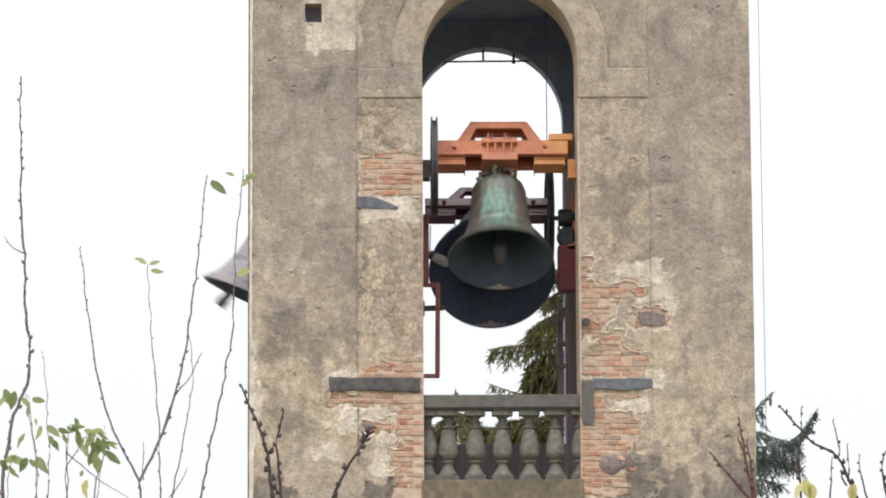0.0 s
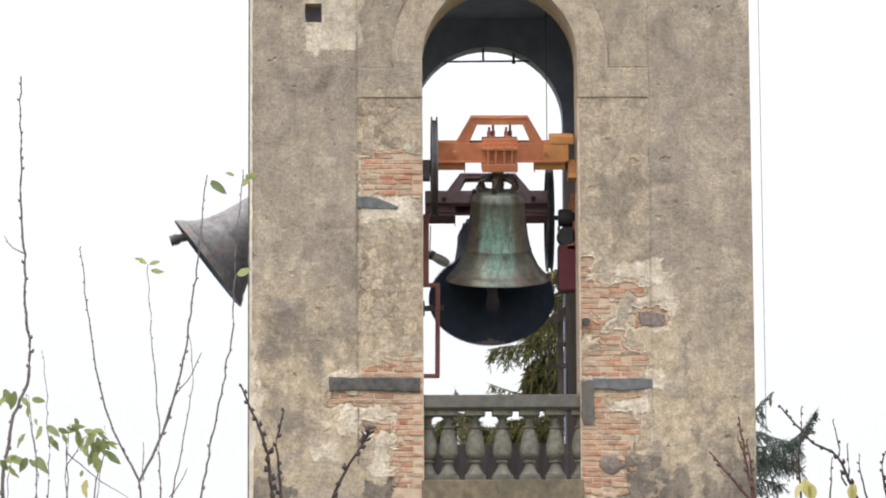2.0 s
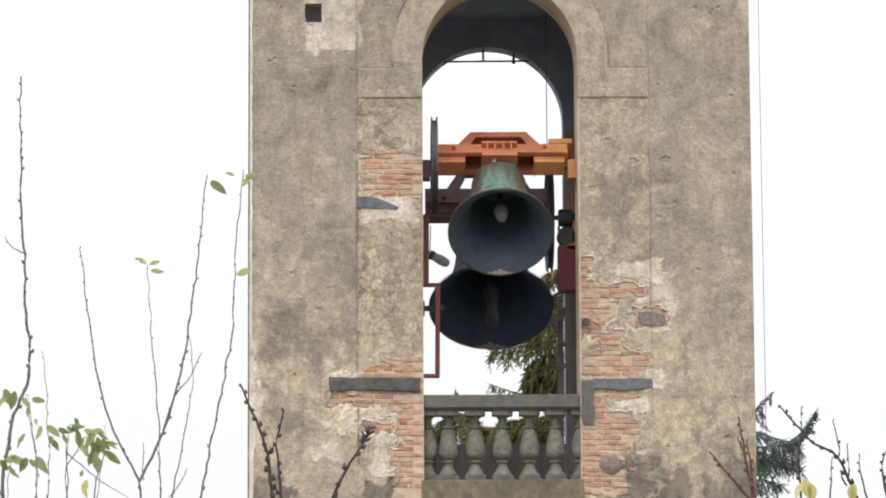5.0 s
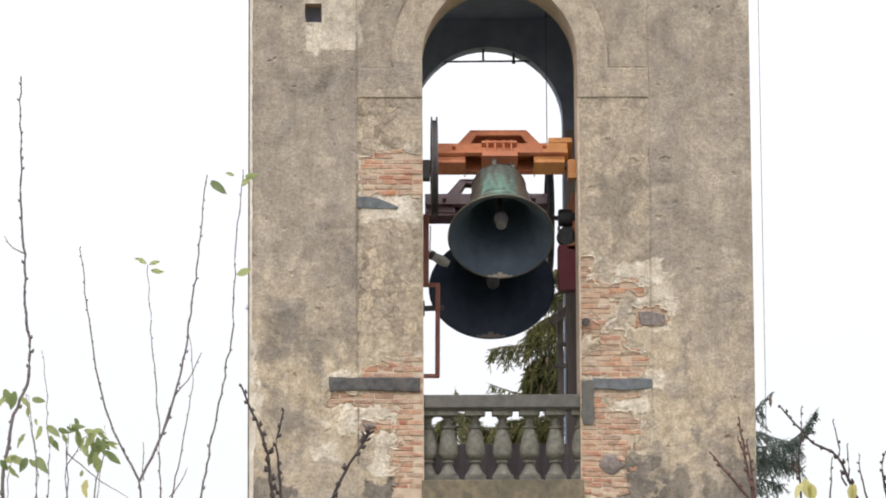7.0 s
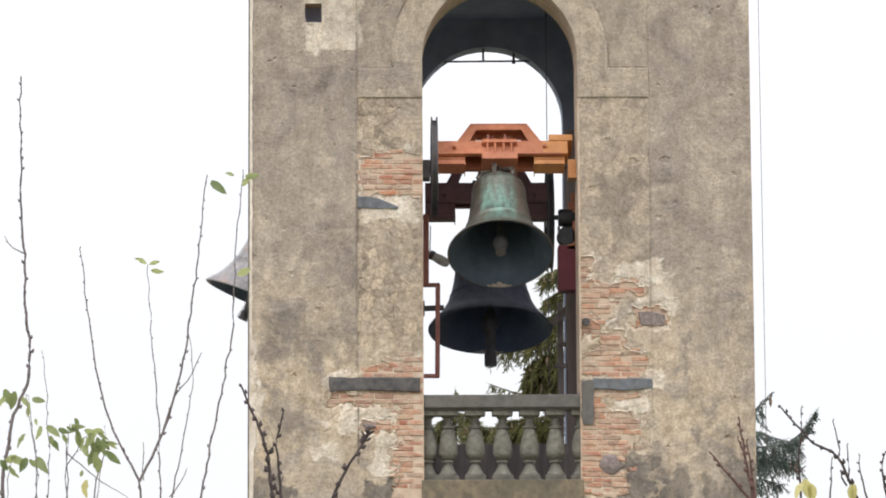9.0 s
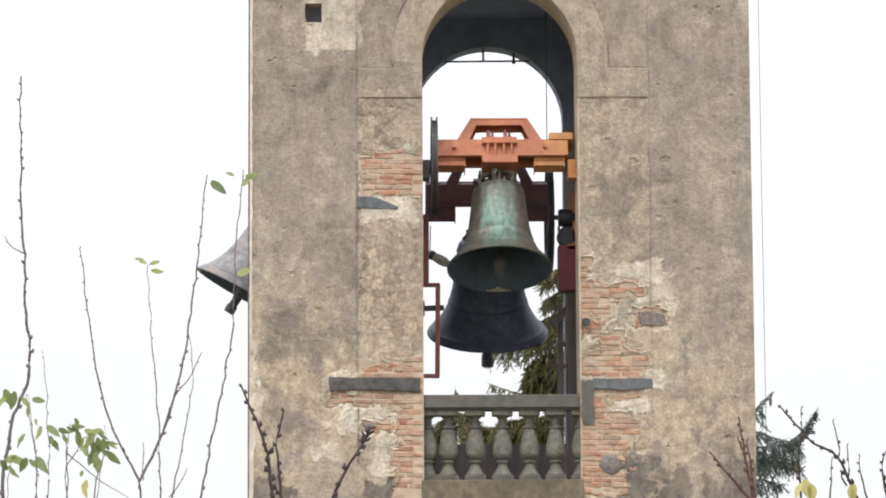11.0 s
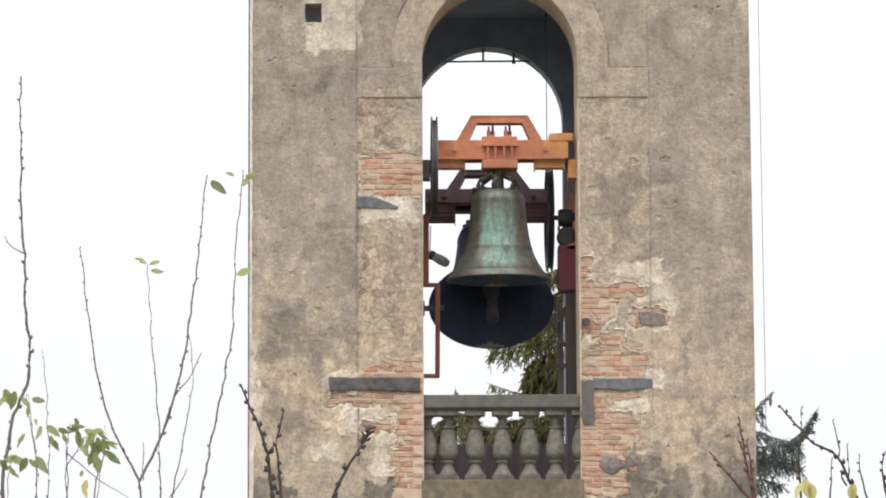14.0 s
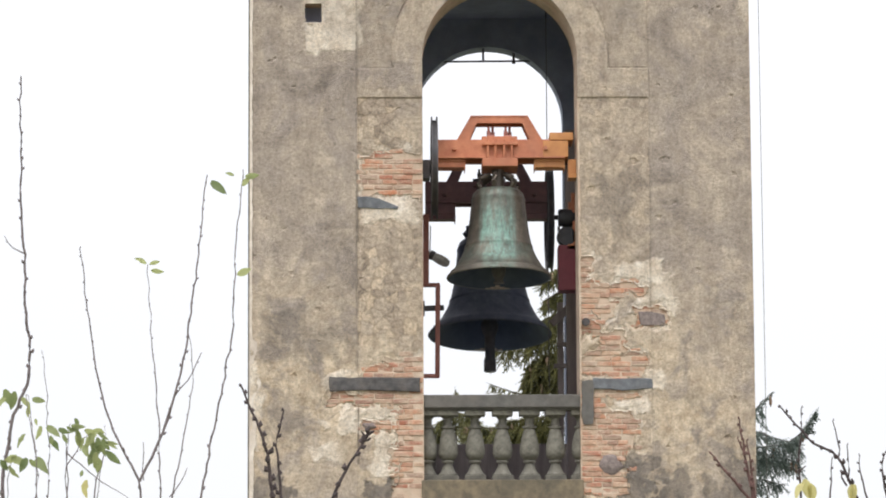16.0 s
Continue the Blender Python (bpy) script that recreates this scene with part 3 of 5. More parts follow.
# pale broken corner with a conductor strip
bm = bmesh.new()
prev = None
for i in range(181):
    z = 8.8 + 7.2 * i / 180
    w = (0.022 if z > 11.2 else 0.045) + 0.014 * noise.noise(Vector((0, 0, z * 3))) + 0.012 * noise.noise(Vector((3, 0, z * 13))) + (0.10 * max(0, noise.noise(Vector((7, 0, z * 4))) + 0.25) if 9.8 < z < 11.2 else 0)
    row = [bm.verts.new(p) for p in ((-HALF + w, -0.012, z), (-HALF - 0.012, -0.006, z), (-HALF - 0.012, 0.16, z), (-HALF + w, 0.03, z))]
    if prev:
        for k in range(4):
            bm.faces.new((prev[k], prev[(k + 1) % 4], row[(k + 1) % 4], row[k]))
    else:
        bm.faces.new(row)
    prev = row
bm.faces.new(prev)
part("corner_render", bm, LIME, tower, "pale broken render along the tower's corner")
bm = bmesh.new()
prev = None
for i in range(121):
    z = 10.66 + 3.63 * i / 120
    w = 0.010 + 0.014 * noise.noise(Vector((2, 5, z * 5))) + 0.010 * noise.noise(Vector((3, 9, z * 17)))
    row = [bm.verts.new(p) for p in ((O_RIGHT + 0.012 + w, -0.004, z), (O_RIGHT - 0.004, -0.002, z), (O_RIGHT - 0.006, 0.10, z), (O_RIGHT + 0.012 + w, 0.03, z))]
    if prev:
        for k in range(4):
            bm.faces.new((prev[k], prev[(k + 1) % 4], row[(k + 1) % 4], row[k]))
    else:
        bm.faces.new(row)
    prev = row
bm.faces.new(prev)
part("jamb_render", bm, MORTAR, tower, "pale chipped render along the opening's edge")
bm = bmesh.new()
rod(bm, (-HALF - 0.022, 0.06, 0), (-HALF - 0.022, 0.06, TOP_Z), 0.011, n=8)
part("conductor_strip", bm, STONE, tower)


def rough_stone(name, lo, hi, mat, parent, label, seed, taper=0.0):
    """A hewn stone with uneven faces set in the wall."""
    bm = boxed(lo, hi, 0.012)
    bmesh.ops.subdivide_edges(bm, edges=[e for e in bm.edges if e.calc_length() > 0.05], cuts=3, use_grid_fill=True)
    for v in bm.verts:
        q = noise.noise(v.co * 6 + Vector((seed, 0, 0)))
        u = (v.co.x - lo[0]) / (hi[0] - lo[0])
        v.co.z += (lo[2] - v.co.z) * taper * max(0.0, u - 0.35) / 0.65
        v.co += Vector((q, 0.35 * q, 0.8 * noise.noise(v.co * 5 - Vector((0, seed, 0))) + 0.4 * noise.noise(v.co * 17))) * 0.034
    return part(name, bm, mat, parent, label)


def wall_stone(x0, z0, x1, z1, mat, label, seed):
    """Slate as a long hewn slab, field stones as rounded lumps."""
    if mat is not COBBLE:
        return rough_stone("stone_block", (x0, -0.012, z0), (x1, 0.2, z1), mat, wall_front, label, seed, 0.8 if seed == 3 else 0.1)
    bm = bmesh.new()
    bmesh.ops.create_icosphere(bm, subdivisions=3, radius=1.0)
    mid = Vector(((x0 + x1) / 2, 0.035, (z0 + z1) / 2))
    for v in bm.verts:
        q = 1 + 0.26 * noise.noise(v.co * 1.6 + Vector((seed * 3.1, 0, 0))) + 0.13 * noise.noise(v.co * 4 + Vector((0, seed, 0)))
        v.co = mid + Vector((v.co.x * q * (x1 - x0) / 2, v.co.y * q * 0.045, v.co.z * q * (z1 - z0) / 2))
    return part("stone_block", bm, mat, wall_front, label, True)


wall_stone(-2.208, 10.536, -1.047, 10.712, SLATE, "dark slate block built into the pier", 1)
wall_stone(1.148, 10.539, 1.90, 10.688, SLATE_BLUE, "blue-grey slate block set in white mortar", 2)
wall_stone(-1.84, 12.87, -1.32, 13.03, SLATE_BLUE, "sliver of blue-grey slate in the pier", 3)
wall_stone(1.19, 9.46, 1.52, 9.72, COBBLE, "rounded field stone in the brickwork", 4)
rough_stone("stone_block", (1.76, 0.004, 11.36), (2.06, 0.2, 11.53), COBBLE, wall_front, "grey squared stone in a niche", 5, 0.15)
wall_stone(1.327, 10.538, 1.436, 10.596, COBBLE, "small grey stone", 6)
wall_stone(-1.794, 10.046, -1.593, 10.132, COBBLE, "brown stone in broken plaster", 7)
rough_stone("rail_block", (1.000, -0.016, 10.09), (1.15, 0.500, 10.66), RAILSTONE, wall_front, "dark stone block at the rail's end", 8)
bm = bmesh.new()
rod(bm, (1.060, -0.060, 11.399), (1.075, 0.200, 11.429), 0.052, n=14)
part("pipe_stub", bm, IRON, wall_front, "dark pipe end in the wall", True)


# ---- bells ----
BELL_PROFILE = [(0.0, 1.0), (0.30, 1.0), (0.42, 0.985), (0.485, 0.95), (0.51, 0.90), (0.522, 0.885), (0.515, 0.86), (0.525, 0.80), (0.55, 0.66), (0.585, 0.50), (0.632, 0.37), (0.65, 0.355), (0.655, 0.34), (0.65, 0.33),
                (0.70, 0.26), (0.77, 0.18), (0.86, 0.10), (0.905, 0.075), (0.925, 0.07), (0.935, 0.058), (0.985, 0.022), (1.0, 0.008), (0.995, 0.0), (0.965, 0.0), (0.945, 0.01), (0.92, 0.021), (0.89, 0.036), (0.85, 0.06), (0.80, 0.09), (0.70, 0.17), (0.62, 0.27),
                (0.565, 0.40), (0.53, 0.55), (0.50, 0.75), (0.47, 0.87), (0.40, 0.93), (0.0, 0.94)]


def bell(name, label, at, turn, radius, length, height, mat, yoke_half, beam_mat, end_mat, wheel_x, wheel_r, flight, off):
    """A bell on its steel headstock: the thing's origin is the pivot and it swings about its own X axis."""
    b = thing(name, label, "bell", at)
    b.rotation_euler = (0, 0, turn)
    low = -length
    s = radius
    bm = bmesh.new()
    lathe(bm, [(r * s, low + h * height) for r, h in BELL_PROFILE], 128)
    bmesh.ops.translate(bm, vec=(off, 0, 0), verts=bm.verts)
    shell = part("bell_body", bm, mat, b, smooth=True)
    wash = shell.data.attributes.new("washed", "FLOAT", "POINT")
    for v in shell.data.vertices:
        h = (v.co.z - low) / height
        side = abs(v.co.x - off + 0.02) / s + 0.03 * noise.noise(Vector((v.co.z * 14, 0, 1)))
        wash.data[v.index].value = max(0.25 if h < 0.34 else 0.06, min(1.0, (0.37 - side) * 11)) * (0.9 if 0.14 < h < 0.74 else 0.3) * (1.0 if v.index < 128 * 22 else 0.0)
    # inner faces take the colour with shade mixed in, the strike mark stays bright
    shell.data.materials.append(BELL_INSIDE_SHADE)
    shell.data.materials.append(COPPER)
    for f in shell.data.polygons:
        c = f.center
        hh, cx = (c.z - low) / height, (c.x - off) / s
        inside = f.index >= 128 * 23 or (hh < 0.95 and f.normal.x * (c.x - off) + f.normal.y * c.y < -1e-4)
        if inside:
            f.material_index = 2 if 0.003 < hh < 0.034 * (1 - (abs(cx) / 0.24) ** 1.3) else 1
    crown = low + height
    # cannons: the cast loops by which the bell hangs
    for k in range(6):
        bm = bmesh.new()
        a = math.pi * k / 3 + 0.3
        ca, sa = math.cos(a) * s, math.sin(a) * s
        pts = [(off + q * ca, q * sa, crown + h) for q, h in ((0.16, -0.02), (0.34, -0.01), (0.40, 0.06), (0.36, 0.13), (0.16, 0.19))]
        tube(bm, pts, [0.034 * s / 0.64] * 5, 8)
        part("cannon", bm, mat, b, "cast loop on the bell's crown", True)
    bm = bmesh.new()
    rod(bm, (off, 0, crown - 0.03), (off, 0, crown + 0.26), 0.08)
    part("crown_staple", bm, mat, b, smooth=True)
    # headstock: two channels with flanges, a trapezoid truss above
    tall = mat is REAR_BRONZE
    y0, up, web = (0.065, 0.53, 0.21) if tall else (0.13, 0.34, 0.085)
    for sy in (-1, 1):
        bm = bmesh.new()
        box(bm, (-yoke_half, sy * y0 - 0.012, web), (yoke_half, sy * y0 + 0.012, up), 0.006)
        box(bm, (-yoke_half, min(sy * y0, sy * (y0 + 0.05)), web), (yoke_half, max(sy * y0, sy * (y0 + 0.05)), web + 0.02), 0.004)
        part("headstock_channel", bm, beam_mat, b)
    for sx in (-1, 1):
        xa, xb = sorted((sx * yoke_half * 0.53, sx * yoke_half))
        bm = bmesh.new()
        fd = 0.07 if tall else 0.10
        box(bm, (xa, -fd, -0.02), (xb, fd, 0.05), 0.008)
        box(bm, (xa, -fd - 0.01, 0.05), (xb, fd + 0.01, web + 0.03), 0.008)
        for e in (xa, xb - 0.012):
            box(bm, (e, -fd - 0.02, -0.05), (e + 0.012, fd + 0.02, web), 0.003)
        part("headstock_foot", bm, end_mat if sx > 0 else beam_mat, b)
    part("headstock_top", boxed((-yoke_half + 0.004, 0.014 - y0, up - 0.03), (yoke_half - 0.004, y0 - 0.014, up - 0.008), 0.003), beam_mat, b)
    xa = 0.70 * yoke_half
    top_h = up + (0.40 if tall else 0.31)
    ta, w = 0.44 * yoke_half, 0.082
    for sy in (-1, 1):
        bm = bmesh.new()
        out = [(-xa - 0.02, up - 0.10), (-ta, top_h), (ta, top_h), (xa + 0.02, up - 0.10)]
        inn = [(-xa + 0.15, up - 0.10), (-ta + 0.075, top_h - w), (ta - 0.075, top_h - w), (xa - 0.15, up - 0.10)]
        polys = [[out[i], out[i + 1], inn[i + 1], inn[i]] for i in range(3)]
        slab(bm, polys, lambda u, v, t: (u, t, v), sy * (y0 - 0.045), sy * (y0 - 0.025))
        part("truss_plate", bm, beam_mat, b)
    part("truss_cap", boxed((-ta, 0.015 - y0, top_h), (ta, y0 - 0.015, top_h + 0.018), 0.004), beam_mat, b)
    for sx in (-1, 1):
        bm = bmesh.new()
        beam(bm, (sx * (xa + 0.014), 0, up - 0.10), (sx * (ta - 0.006), 0, top_h + 0.006), 2 * y0 - 0.04, 0.018)
        part("truss_flank", bm, beam_mat, b)
        bm = bmesh.new()
        rod(bm, (sx * xa, -y0 - 0.08, up * 0.62), (sx * xa, y0 + 0.08, up * 0.62), 0.028, n=8)
        part("bolt", bm, beam_mat, b)
    if end_mat is AMBER:
        part("end_block", boxed((0.56, -0.165, 0.10), (0.885, 0.165, up - 0.025), 0.008), AMBER, b, "faded amber end block")
        part("end_cap", boxed((0.645, -0.17, up - 0.015), (0.95, 0.17, up + 0.085), 0.008), AMBER, b, "faded amber cap plate")
    # middle clamp with hanging bolts
    part("clamp_plate", boxed((-0.23, -y0 - 0.09, up - 0.09), (0.23, y0 + 0.09, up - 0.05), 0.006), beam_mat, b)
    part("clamp_plate", boxed((-0.23, -y0 - 0.09, -0.035), (0.23, y0 + 0.09, 0.075), 0.01), beam_mat, b)
    part("clamp_block", boxed((-0.23, 0.01 - y0, up - 0.05), (0.23, y0 - 0.01, up + 0.05), 0.01), IRON if beam_mat is MAROON else beam_mat, b)
    for sy in (-1, 1):
        for x in (-0.155, -0.055, 0.055, 0.155):
            bm = bmesh.new()
            rod(bm, (x, sy * (y0 + 0.065), -0.03), (x, sy * (y0 + 0.065), up - 0.02), 0.016, n=8)
            part("hanger_bolt", bm, IRON if beam_mat is MAROON else beam_mat, b)
    for x in (-0.11, 0.11):
        bm = bmesh.new()
        box(bm, (x - 0.05, -0.08, up + 0.04), (x + 0.05, 0.08, up + 0.08), 0.008)
        for e, y, tip in ((-0.028, -0.04, 0.19), (0.026, 0.03, 0.225)):
            rod(bm, (x + e, y, up + 0.06), (x + e, y, up + 0.135), 0.030, n=6)
            rod(bm, (x + e, y, up + 0.12), (x + e, y, up + tip), 0.016, n=8)
        part("lock_nut", bm, IRON if tall else REDFRAME, b)
    for xa0, xa1 in ((-yoke_half - 0.12, -0.60 * yoke_half), (0.60 * yoke_half, yoke_half + 0.10)):
        bm = bmesh.new()
        rod(bm, (xa0, 0, 0.02), (xa1, 0, 0.02), 0.035, n=14)
        part("axle", bm, IRON, b)
    # ringing wheel: a channel rim with spokes
    bm = bmesh.new()
    R, t = wheel_r, 0.042
    lathe(bm, [(R, -t), (R, -t * 0.6), (R - 0.045, -t * 0.6), (R - 0.045, t * 0.6), (R, t * 0.6), (R, t), (R - 0.07, t), (R - 0.07, -t)], 48, "X", (wheel_x, 0, 0), True)
    part("wheel_rim", bm, IRON, b)
    for k in range(6):
        a = math.pi * k / 3 + 0.26
        bm = bmesh.new()
        beam(bm, (wheel_x, 0, 0), (wheel_x, (R - 0.06) * math.cos(a), (R - 0.06) * math.sin(a)), 0.05, 0.03)
        part("wheel_spoke", bm, IRON, b)
    # clapper, swings in the bell
    cl = new("clapper")
    cl.parent = b
    tagged(cl, "dark iron clapper hanging in the bell")
    cl.location = (off, 0, crown - 0.16 * s)
    bm = bmesh.new()
    ball = -(height - 0.32 * s)
    rod(bm, (0, 0, 0), (0, 0, ball), 0.028 * s / 0.64, 0.045 * s / 0.64, 10)
    part("clapper_rod", bm, IRON, cl)
    bm = bmesh.new()
    k = s / 0.64
    lathe(bm, [(0.0, ball + 0.13 * k), (0.05 * k, ball + 0.11 * k), (0.085 * k, ball + 0.04 * k), (0.09 * k, ball), (0.075 * k, ball - 0.06 * k), (0.055 * k, ball - 0.10 * k), (0.05 * k, ball - 0.10 * k - 0.6 * flight), (0.064 * k, ball - 0.10 * k - 0.68 * flight), (0.064 * k, ball - 0.10 * k - flight), (0.0, ball - 0.105 * k - flight)], 16)
    part("clapper_ball", bm, IRON if mat is REAR_BRONZE else WORN, cl, "worn grey iron clapper ball", True)
    return b, cl


FRONT_AT, REAR_AT, SIDE_AT = (-0.004, 0.550, 13.484), (-0.014, 4.600, 13.399), (-2.62, 2.6, 13.470)
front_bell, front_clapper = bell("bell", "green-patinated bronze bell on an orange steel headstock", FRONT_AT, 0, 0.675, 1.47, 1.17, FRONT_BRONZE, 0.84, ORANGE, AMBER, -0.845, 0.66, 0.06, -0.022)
rear_bell, rear_clapper = bell("bell", "large dark bronze bell on a maroon steel headstock", REAR_AT, 0, 0.862, 1.695, 1.395, REAR_BRONZE, 0.90, MAROON, MAROON, 0.84, 0.74, 0.50, -0.012)
side_bell, side_clapper = bell("bell", "grey bronze bell swinging out of the side opening", SIDE_AT, radians(-90), 0.73, 1.58, 1.30, SIDE_BRONZE, 0.80, MAROON, MAROON, -0.80, 0.68, 0.31, 0.0)

# ---- balustrade in the front opening ----
balustrade = thing("balustrade", "grey stone balustrade with vase-shaped balusters in the opening", "balustrade", (MID, 0.25, FLOOR_Z))
B_HALF, B_Z = RAD + 0.03, 9.399 - FLOOR_Z
part("sill", boxed((-B_HALF, -0.27, -0.36), (B_HALF, 0.3, B_Z), 0.012), SILL, balustrade, "ochre-stained stone sill")
RAIL0 = 10.322 - FLOOR_Z
part("rail", boxed((-B_HALF, -0.19, RAIL0), (B_HALF, 0.17, RAIL0 + 0.165), 0.012), RAILSTONE, balustrade, "dark weathered stone rail")
part("rail_moulding", boxed((-B_HALF, -0.15, RAIL0 - 0.025), (B_HALF, 0.13, RAIL0), 0.004), RAILSTONE, balustrade)
BAL = [(0.0, 0.07), (0.122, 0.07), (0.122, 0.088), (0.10, 0.11), (0.080, 0.15), (0.060, 0.20), (0.056, 0.235), (0.082, 0.243), (0.082, 0.268), (0.064, 0.276), (0.105, 0.305), (0.122, 0.35), (0.126, 0.40),
       (0.120, 0.46), (0.104, 0.55), (0.080, 0.64), (0.066, 0.685), (0.090, 0.693), (0.090, 0.716), (0.060, 0.724), (0.054, 0.77), (0.058, 0.82), (0.084, 0.84), (0.084, 0.855), (0.0, 0.855)]
H = (RAIL0 - 0.025 - B_Z) / 0.925
for k, px in enumerate((-0.955, -0.695, -0.351, -0.003, 0.342, 0.672, 1.0)):
    bl = new("baluster")
    bl.parent = balustrade
    bl.location = (px - MID, 0, B_Z)
    bl.rotation_euler = (0, 0, 0.5 * k)
    bm = bmesh.new()
    lathe(bm, [(r, h * H) for r, h in BAL], 24)
    for v in bm.verts:
        v.co += Vector((noise.noise(v.co * 7 + Vector((k, 0, 0))), noise.noise(v.co * 7 + Vector((0, k, 3))), 0)) * 0.006
    part("shaft", bm, STONE, bl, smooth=True)
    part("plinth", boxed((-0.135, -0.135, 0), (0.135, 0.135, 0.07 * H), 0.008), STONE, bl)
    part("cap", boxed((-0.13, -0.13, 0.855 * H), (0.13, 0.13, 0.925 * H), 0.008), STONE, bl)
    for c in bl.children:
        c.matrix_basis = pose(0, 0, 0, 0, 0, math.degrees(-0.5 * k)) @ c.matrix_basis if c.name[:5] != "shaft" else c.matrix_basis

# ---- bearings, ringing gear and frame inside the opening ----
for at, mat, text in (((0.93, FRONT_AT[1], FRONT_AT[2]), AMBER, "amber painted steel bearing block"), ((-0.955, FRONT_AT[1], FRONT_AT[2]), IRON, "dark iron bearing block"),
                      ((1.06, REAR_AT[1], REAR_AT[2]), IRON, "dark iron bearing block"), ((-1.08, REAR_AT[1], REAR_AT[2]), IRON, "dark iron bearing block")):
    bb = thing("bearing_block", text, "bearing", at, "bell bearings")
    part("housing", boxed((-0.055, -0.11, -0.10), (0.055, 0.11, 0.09), 0.015), mat, bb)
    bm = bmesh.new()
    rod(bm, (-0.06, 0, 0), (0.06, 0, 0), 0.07, n=16)
    part("bush", bm, IRON, bb)
    part("bracket", boxed((-0.05, -0.15, -0.16), (0.09 if at[0] > 0 else 0.05, 0.15, -0.10), 0.006), mat, bb)

frame_post = thing("striker_frame", "rust-red steel pipe frame beside the bells", "frame", (-0.971, 1.400, 10.854))
O = Vector(frame_post.location)
for a, b, w in (((-1.059, 1.400, 10.862), (-0.786, 1.400, 10.861), 0.055), ((-0.808, 1.400, 10.846), (-0.795, 1.400, 12.067), 0.062), ((-1.054, 1.400, 12.061), (-0.773, 1.400, 12.060), 0.055), ((-0.951, 1.400, 12.053), (-0.946, 1.400, 12.997), 0.075)):
    bm = bmesh.new()
    beam(bm, Vector(a) - O, Vector(b) - O, w, w, 0.006)
    part("steel_bar", bm, REDFRAME, frame_post)
bm = bmesh.new()
beam(bm, Vector((-1.069, 1.500, 11.759)) - O, Vector((-0.713, 1.500, 11.773)) - O, 0.05, 0.07, 0.005)
part("support_arm", bm, IRON, frame_post, "black iron arm")
bm = bmesh.new()
rod(bm, Vector((-0.989, 1.450, 11.656)) - O, Vector((-0.988, 1.450, 11.858)) - O, 0.02, n=8)
part("hook", bm, IRON, frame_post)

hammer = thing("bell_hammer", "pale grey tapered bell hammer on an iron arm", "hammer", (-0.812, 1.600, 12.438))
O = Vector(hammer.location)
a, b = Vector((-0.872, 1.600, 12.484)) - O, Vector((-0.649, 1.600, 12.363)) - O
bm = bmesh.new()
lathe(bm, [(0.0, 0.0), (0.045, 0.005), (0.055, 0.04), (0.066, 0.12), (0.062, 0.2), (0.045, 0.25), (0.0, 0.265)], 18)
bmesh.ops.transform(bm, matrix=Matrix.Translation(a) @ (b - a).to_track_quat("Z", "Y").to_matrix().to_4x4(), verts=bm.verts)
part("hammer_head", bm, HAMMER, hammer, smooth=True)
bm = bmesh.new()
rod(bm, Vector((-1.035, 1.600, 12.537)) - O, a + (b - a) * 0.1, 0.05, n=12)
part("hammer_arm", bm, HAMMER, hammer)
bm = bmesh.new()
rod(bm, a - (b - a) * 0.12, a + (b - a) * 0.12, 0.062, n=14)
part("collar", bm, IRON, hammer)
bm = bmesh.new()
rod(bm, Vector((-0.885, 1.600, 12.875)) - O, Vector((-0.894, 1.600, 12.529)) - O, 0.007, n=6)
part("pull_wire", bm, IRON, hammer)

motor = thing("ringing_motor", "black ringing motor with a dark red control box", "motor", (0.900, 1.200, 11.955))
O = Vector(motor.location)
L = lambda p: Vector(p) - O
bm = bmesh.new()
lathe(bm, [(0.0, -0.12), (0.10, -0.12), (0.115, -0.10), (0.115, 0.10), (0.10, 0.12), (0.0, 0.12)], 24, "X", L((0.902, 1.200, 12.918)))
part("motor_housing", bm, BLACKPLASTIC, motor, smooth=True)
bm = bmesh.new()
lathe(bm, [(0.0, -0.10), (0.12, -0.10), (0.13, -0.08), (0.13, 0.08), (0.12, 0.10), (0.0, 0.10)], 24, "Y", L((0.892, 1.200, 12.664)))
part("gear_housing", bm, BLACKPLASTIC, motor, smooth=True)
for k in range(9):
    bm = bmesh.new()
    c = L((0.787, 1.150, 12.717))
    a = k * 2 * math.pi / 9
    beam(bm, c + Vector((0, 0.05 * math.cos(a), 0.05 * math.sin(a))), c + Vector((0, 0.085 * math.cos(a), 0.085 * math.sin(a))), 0.03, 0.02)
    part("sprocket_tooth", bm, IRON, motor)
part("control_box", boxed(L((0.777, 1.100, 11.950)), L((1.023, 1.450, 12.548)), 0.012), BOXRED, motor, "dark red steel box")
for lo, hi in (((0.915, 1.150, 13.015), (1.043, 1.300, 13.120)), ((0.953, 1.150, 13.090), (1.005, 1.250, 13.240)), ((0.967, 1.100, 12.485), (1.012, 1.160, 13.016)), ((0.893, 1.100, 12.493), (1.047, 1.200, 12.559))):
    part("bracket", boxed(L(lo), L(hi), 0.004), ORANGE, motor, "orange painted bracket")

